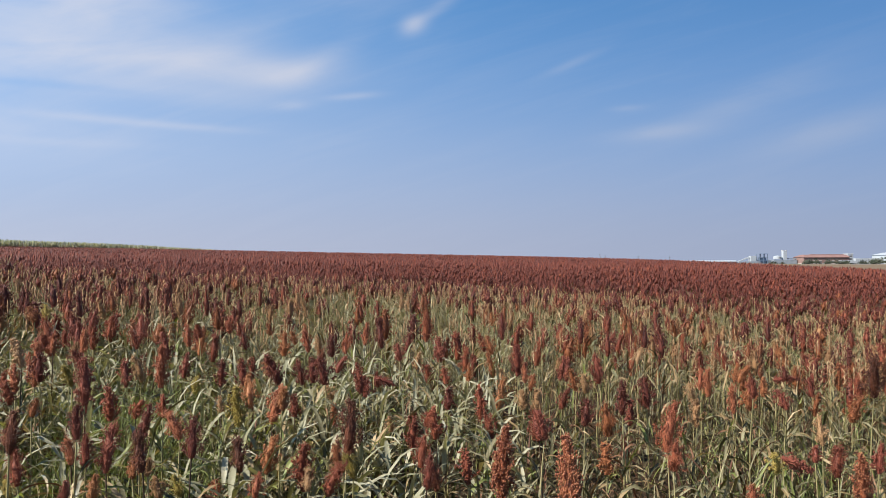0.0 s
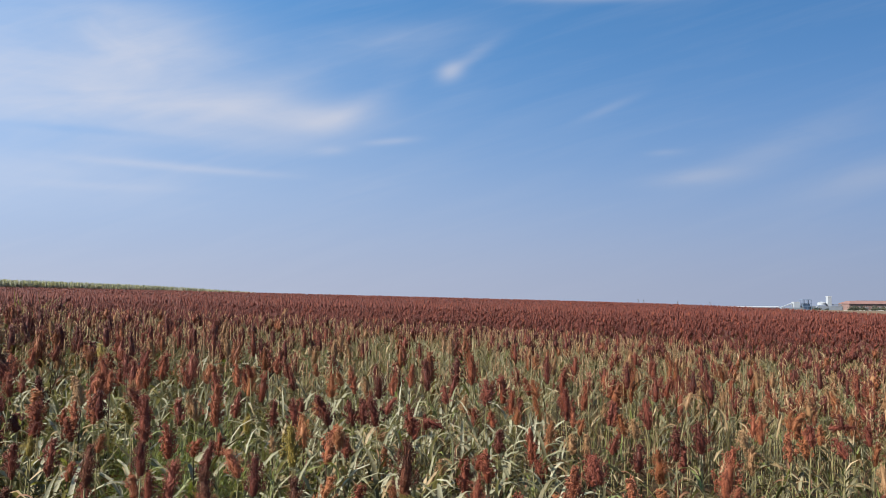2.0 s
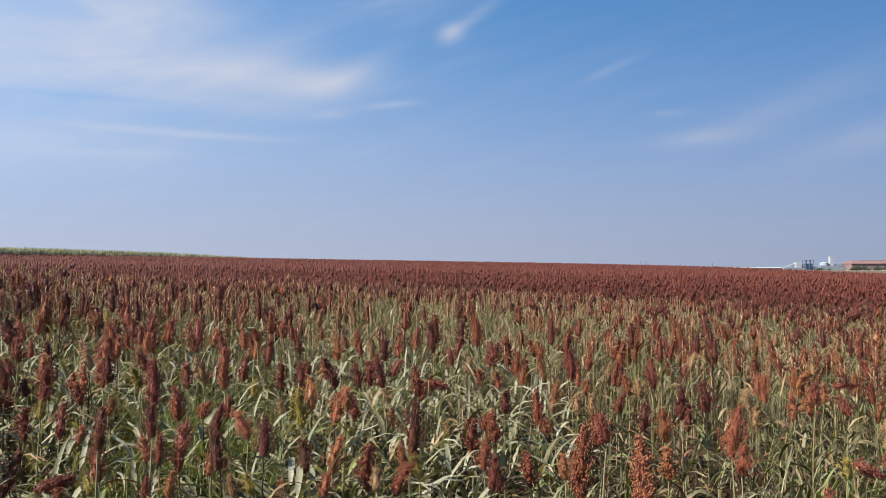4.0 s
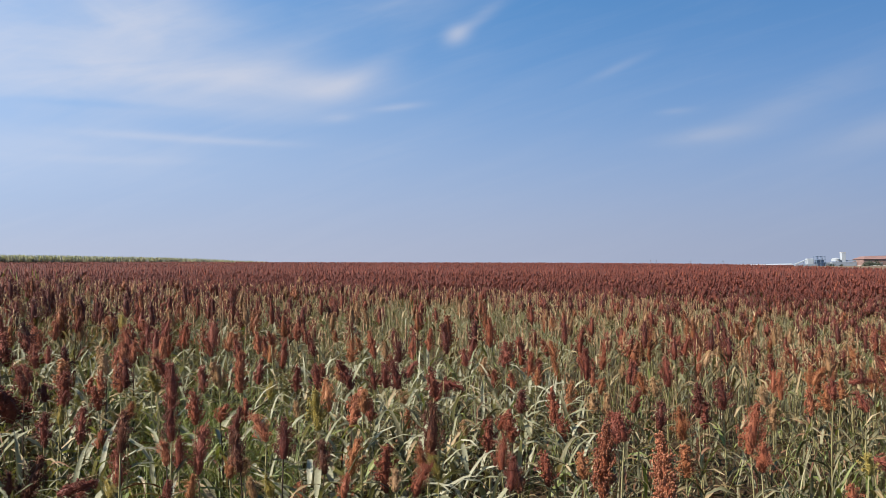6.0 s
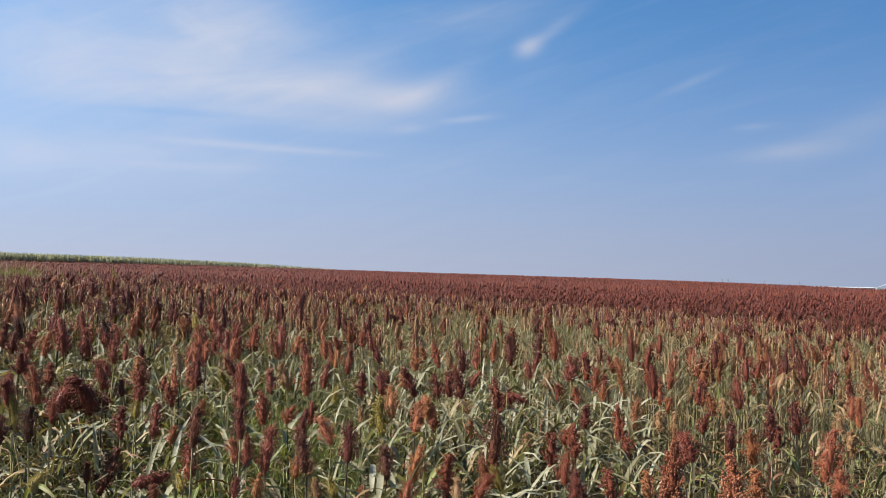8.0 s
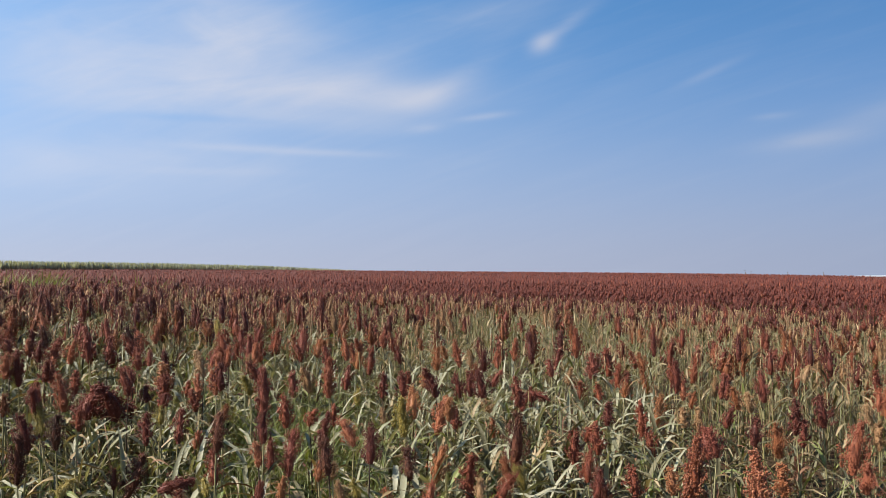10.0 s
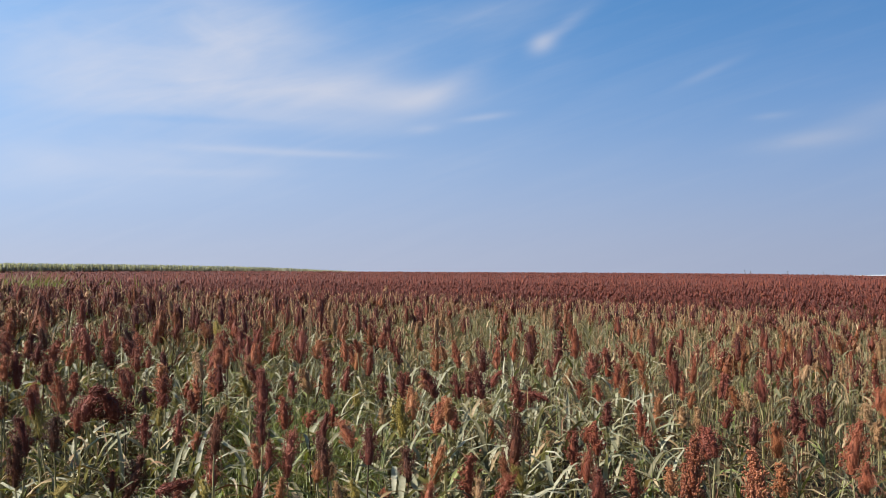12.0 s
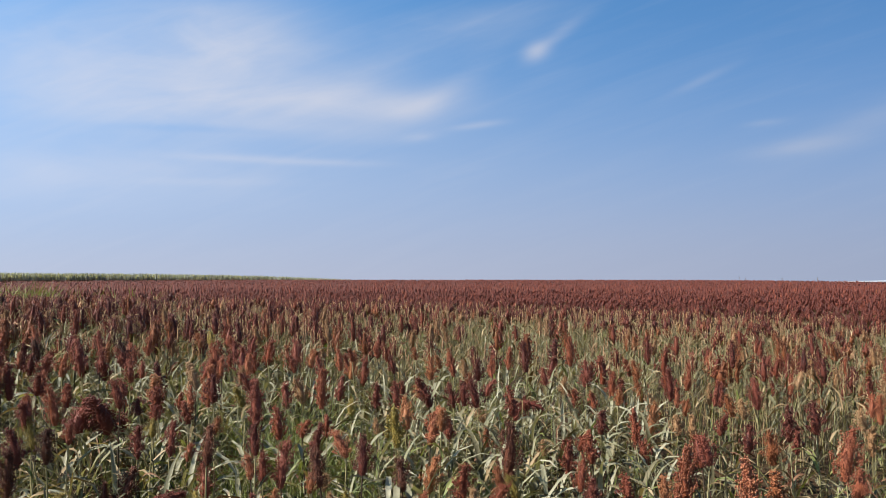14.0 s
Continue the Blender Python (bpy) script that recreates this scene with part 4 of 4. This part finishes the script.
bearing = np.radians(rng.uniform(-62, -16, 4200))
reach = np.interp(np.degrees(bearing), [-62, -40, -30, -22, -16], [150, 202, 236, 300, 360]) + rng.exponential(4.0, bearing.size)
cx, cy = reach * np.sin(bearing), reach * np.cos(bearing)
clumps, which = [cane_clump(rng) for _ in range(8)], rng.integers(0, 8, bearing.size)
pieces = []
for k, (tv, tt, tm) in enumerate(clumps):
    here = which == k
    a = rng.uniform(0, 6.3, here.sum())[:, None]
    px = tv[None, :, 0] * np.cos(a) - tv[None, :, 1] * np.sin(a) + cx[here][:, None]
    py = tv[None, :, 0] * np.sin(a) + tv[None, :, 1] * np.cos(a) + cy[here][:, None]
    pz = tv[None, :, 2] * rng.uniform(0.93, 1.06, here.sum())[:, None] + rise(cx[here], cy[here])[:, None]
    n = int(here.sum())
    pieces.append((np.stack([px, py, pz], -1).reshape(-1, 3), (tt[None] + (np.arange(n) * len(tv))[:, None, None]).reshape(-1, 3), np.tile(tm, n)))
kv, kt, km = join(pieces)
tagged(new("cane_field", mesh_of("cane_field", kv, kt, km, [CANE_HAZY_GREEN, CANE_DRY])), "tall green cane standing behind the sorghum, paled by painted haze, dry at its foot", "crop", kind="stuff")

# ---------------------------------------------------------------- works and sheds far off beyond the grassland
# whites greyed, roof tile and brick muted: distance haze carried in the base colours
WHITE = plain("hazed_white_sheet", (0.353, 0.378, 0.403), 0.5, 0.08, 0.2)
GREY = plain("grey_steel", (0.218, 0.244, 0.277), 0.5, 0.2, 0.3)
BLUE_STEEL = plain("blue_painted_steel", (0.15, 0.20, 0.28), 0.5, 0.2, 0.3)
DARK = plain("dark_opening", (0.12, 0.11, 0.11), 0.6, 0.2, 0.5)
TILE_RED = plain("hazed_red_roof_tile", (0.202, 0.116, 0.102), 0.8, 0.15, 0.2)
BRICK_PINK = plain("hazed_pink_brick_wall", (0.218, 0.139, 0.122), 0.85, 0.12, 0.3)
CONCRETE = plain("pale_concrete", (0.5, 0.49, 0.46), 0.85, 0.12, 0.3)
BUSH = material("bush_leaf", varied((0.017, 0.023, 0.012), (0.034, 0.042, 0.022), (0.061, 0.069, 0.036), 0.7, 0.4), rough=0.6)
BARK = plain("bark", (0.13, 0.095, 0.065), 0.9, 0.3, 3.0)


def thing(name, label, category, x, y, turn=0.0, group=""):
    ob = tagged(new(name), label, category, group)
    ob.matrix_basis = pose(x, y, float(rise(x, y)) - 0.05, 0, 0, turn)
    return ob


def solid(name, parent, mat, x0, x1, y0, y1, z0, z1, label="", top=None, bevel=0.06):
    """A bevelled block; top draws its upper face in to (x0, x1, y0, y1)."""
    bm = bmesh.new()
    lo = [bm.verts.new(p) for p in ((x0, y0, z0), (x1, y0, z0), (x1, y1, z0), (x0, y1, z0))]
    a0, a1, b0, b1 = top or (x0, x1, y0, y1)
    hi = [bm.verts.new(p) for p in ((a0, b0, z1), (a1, b0, z1), (a1, b1, z1), (a0, b1, z1))]
    bm.faces.new(lo[::-1]), bm.faces.new(hi)
    for i in range(4):
        bm.faces.new((lo[i], lo[(i + 1) % 4], hi[(i + 1) % 4], hi[i]))
    if bevel:
        bmesh.ops.bevel(bm, geom=bm.edges[:], offset=bevel, segments=1, affect="EDGES")
    return linked(name, bm, mat, parent, label)


def linked(name, bm, mat, parent, label=""):
    me = bpy.data.meshes.new(name)
    bm.to_mesh(me)
    bm.free()
    me.materials.append(mat)
    ob = new(name, me)
    ob.parent = parent
    if label:
        ob["label"] = label
    return ob


def drum(name, parent, mat, x, y, z0, z1, r0, r1, label="", sides=20):
    bm = bmesh.new()
    bmesh.ops.create_cone(bm, cap_ends=True, segments=sides, radius1=r0, radius2=r1, depth=z1 - z0, matrix=Matrix.Translation((x, y, (z0 + z1) / 2)))
    return linked(name, bm, mat, parent, label)


def beam(name, parent, mat, a, b, w, label=""):
    a, b = Vector(a), Vector(b)
    bm = bmesh.new()
    bmesh.ops.create_cube(bm, size=1, matrix=Matrix.Translation((a + b) / 2) @ (b - a).to_track_quat("Z", "Y").to_matrix().to_4x4() @ Matrix.Diagonal((w, w, (b - a).length, 1)))
    bmesh.ops.bevel(bm, geom=bm.edges[:], offset=w * 0.08, segments=1, affect="EDGES")
    return linked(name, bm, mat, parent, label)


def warehouse():
    w = thing("warehouse", "long brick warehouse with a red tiled roof", "building", 345, 700, 0)
    solid("wall", w, BRICK_PINK, -22.4, 18.4, -10, 10, 0, 6.2)
    solid("roof", w, TILE_RED, -23.0, 19.0, -10.8, 10.8, 6.2, 8.7, "low hipped red tile roof", (-18.5, 18.8, -4.0, 4.0))
    solid("ridge", w, TILE_RED, -12, 18, -1.2, 1.2, 8.65, 9.0)
    for k in range(7):
        d = solid("door" if k in (2, 5) else "window", w, DARK, -20 + 5.6 * k, -17.4 + 5.6 * k, -10.12, -9.95, 0 if k in (2, 5) else 1.6, 3.2, bevel=0.02)
        solid("frame", d, CONCRETE, -20.2 + 5.6 * k, -17.2 + 5.6 * k, -10.16, -9.98, 3.2, 3.45, bevel=0.02)
    solid("plinth", w, CONCRETE, -22.5, 18.5, -10.1, 10.1, 0, 0.7)


def white_block():
    w = thing("office_block", "plain white rendered block with a flat roof", "building", 367.6, 700, 0)
    solid("wall", w, WHITE, -2.4, 2.4, -4, 4, 0, 9.2)
    solid("parapet", w, CONCRETE, -2.55, 2.55, -4.15, 4.15, 9.2, 9.6)
    for k in range(3):
        solid("window", w, DARK, -1.2, 1.2, -4.1, -3.9, 1.6 + 2.6 * k, 2.7 + 2.6 * k, bevel=0.02)


def white_shed():
    w = thing("arched_shed", "large white metal shed with a low arched roof", "building", 424, 715, 0)
    solid("wall", w, WHITE, -20, 20, -12, 12, 0, 8.5)
    bm = bmesh.new()
    n = 14
    rows = []
    for y in (-12.6, 12.6):
        rows.append([bm.verts.new((-20.6 + 41.2 * k / n, y, 8.5 + 3.0 * math.sin(math.pi * k / n))) for k in range(n + 1)])
    for k in range(n):
        bm.faces.new((rows[0][k], rows[0][k + 1], rows[1][k + 1], rows[1][k]))
    bm.faces.new(rows[0][::-1]), bm.faces.new(rows[1])
    linked("roof", bm, WHITE, w, "arched white sheet roof")
    for k in range(4):
        solid("annex_bay", w, WHITE, -46 + 6.4 * k, -40 + 6.4 * k, -8, 8, 0, 5.6, "low pale annex")
        solid("door", w, GREY, -15 + 9 * k, -11 + 9 * k, -12.15, -11.95, 0, 4.5, bevel=0.02)


def tank_tower():
    w = thing("tank_tower", "white process tower with a round white tank beside it", "tower", 310.0, 705, 0)
    solid("column", w, WHITE, 0.4, 3.6, -2, 2, 0, 12.2)
    solid("cap", w, CONCRETE, 0.2, 3.8, -2.2, 2.2, 12.2, 12.5)
    drum("tank", w, WHITE, -4.2, 0, 4.8, 7.0, 3.6, 3.6, "round white tank")
    drum("tank_roof", w, WHITE, -4.2, 0, 7.0, 7.9, 3.7, 0.4)
    for x in (-6.6, -4.2, -1.8):
        beam("leg", w, GREY, (x, -1.6, 0), (x, -1.6, 4.8), 0.35)
    solid("plant_room", w, GREY, -9, 12, -4, 5, 0, 4.2, "low grey machine hall")
    solid("gantry", w, GREY, 4, 14, -1, 1, 4.6, 5.6, "grey pipe gantry")


def steel_works():
    w = thing("steel_frame_plant", "open blue-grey steel frame plant with an inclined conveyor", "industrial plant", 287.0, 702, 0)
    for x in (0.0, 3.6, 7.2):
        for y in (-3.0, 3.0):
            beam("post", w, BLUE_STEEL, (x, y, 0), (x, y, 9.4), 0.5)
    for z in (3.2, 6.2, 9.2):
        solid("deck", w, BLUE_STEEL, -0.4, 7.6, -3.4, 3.4, z, z + 0.45)
    solid("hopper", w, BLUE_STEEL, 0.6, 6.6, -2.4, 2.4, 0.2, 6.0, "dark blue-grey hopper")
    solid("cladding", w, GREY, 7.6, 11.0, -3, 3, 0, 4.0)
    solid("white_cabin", w, WHITE, -7.6, -2.4, -2.5, 2.5, 2.0, 7.6, "white sheet-clad cabin")
    solid("cabin_foot", w, GREY, -7.2, -2.8, -2.2, 2.2, 0, 2.0)
    beam("conveyor", w, WHITE, (-21, 0, 1.2), (-6.5, 0, 6.9), 1.1, "white inclined conveyor casing")
    for k in range(3):
        beam("trestle", w, GREY, (-20 + 5 * k, 0, 0), (-20 + 5 * k, 0, 2.2 + 1.6 * k), 0.4)
    solid("low_shed", w, GREY, -20, -1, -8, -4, 0, 2.6, "low grey shed")


def long_roof():
    w = thing("long_shed", "long low white sheet-roofed shed", "building", 253, 705, 0)
    solid("wall", w, GREY, -44, 14, -6, 6, 0, 2.5)
    solid("roof", w, WHITE, -44.6, 14.6, -6.6, 6.6, 2.5, 3.5, "pale low-pitched sheet roof", (-44.6, 14.6, -0.4, 0.4))


def truck():
    w = thing("trailer", "white box trailer parked by the warehouse", "vehicle", 359, 684, 0)
    solid("box", w, WHITE, -7, 4.4, -1.25, 1.25, 1.1, 3.6)
    solid("cab", w, WHITE, 4.8, 7.0, -1.2, 1.2, 0.7, 3.1)
    for x in (-5.2, -3.8, 5.8):
        for y in (-1.1, 1.1):
            bm = bmesh.new()
            bmesh.ops.create_cone(bm, cap_ends=True, segments=14, radius1=0.5, radius2=0.5, depth=0.3, matrix=Matrix.Translation((x, y, 0.5)) @ Matrix.Rotation(radians(90), 4, "X"))
            linked("wheel", bm, DARK, w)
    solid("chassis", w, DARK, -6.8, 6.6, -0.6, 0.6, 0.55, 1.1)


warehouse(), white_block(), white_shed(), tank_tower(), steel_works(), long_roof(), truck()


def bush_crown(r, wide, tall, count):
    """A ragged crown of leaf clumps."""
    pieces = []
    for _ in range(count):
        p = r.normal(0, 0.42, 3) * np.array([wide, wide, tall * 0.7])
        p[2] = abs(p[2]) + tall * 0.15
        turn = np.array(Euler(r.uniform(0, 6, 3)).to_matrix())
        pieces.append((OCTA_V @ turn.T * r.uniform(0.25, 0.6) * wide * 0.3 + p, OCTA_T, 0))
    return join(pieces)


crowns = [mesh_of("crown", *bush_crown(rng, 2.6, 3.2, 90)[:2], None, [BUSH], False) for _ in range(4)]
tv_, tt_ = tube(np.array([(0, 0, -0.1), (0.1, 0, 0.9), (0.05, 0.1, 2.0)]), [0.2, 0.14, 0.06], 8)
trunk_mesh = mesh_of("trunk", tv_, tt_, None, [BARK])


def shrub(x, y, size, label, group):
    b = thing("shrub", label, "shrub", x, y, rng.uniform(0, 360), group)
    part("trunk", trunk_mesh, b, Matrix.Scale(size, 4))
    part("crown", crowns[int(rng.integers(4))], b, Matrix.Scale(size, 4))


for k in range(13):
    shrub(312 + 5.2 * k + rng.normal(0, 1.2), 676 + rng.normal(0, 4), rng.uniform(0.9, 1.5), "dark green bush beside the sheds", "bushes by the sheds")
for k in range(9):
    shrub(372 + 4.6 * k + rng.normal(0, 1), 672 + rng.normal(0, 4), rng.uniform(1.5, 2.2), "dark green tree in a row before the white shed", "trees by the shed")
for k in range(4):
    shrub(294 + 4 * k, 690 + rng.normal(0, 3), rng.uniform(0.6, 0.9), "dark green bush beside the sheds", "bushes by the sheds")


def weed_stalk(x, y, tall, lean):
    w = thing("weed_stalk", "dark dry weed stalk leaning above the crop's crest", "weed", x, y, rng.uniform(0, 360), "weed stalks on the crest")
    sv, st = tube(np.array([(0, 0, -0.1), (0.05, 0, tall * 0.5), (lean, 0.05, tall)]), [0.09, 0.08, 0.04], 6)
    part("stalk", mesh_of("stalk", sv, st, None, [BARK]), w, Matrix.Identity(4))
    tv, tt, _ = bush_crown(rng, 0.35, 0.5, 14)
    part("seed_head", mesh_of("seed_head", tv, tt, None, [BUSH], False), w, Matrix.Translation((lean, 0.05, tall - 0.2)))


for x, y, tall, lean in ((51.6, 250.0, 2.1, 0.35), (53.1, 250.0, 1.9, 0.2), (63.0, 247.0, 1.7, 0.1), (72.0, 244.0, 1.8, 0.1)):
    weed_stalk(x, y, tall, lean)
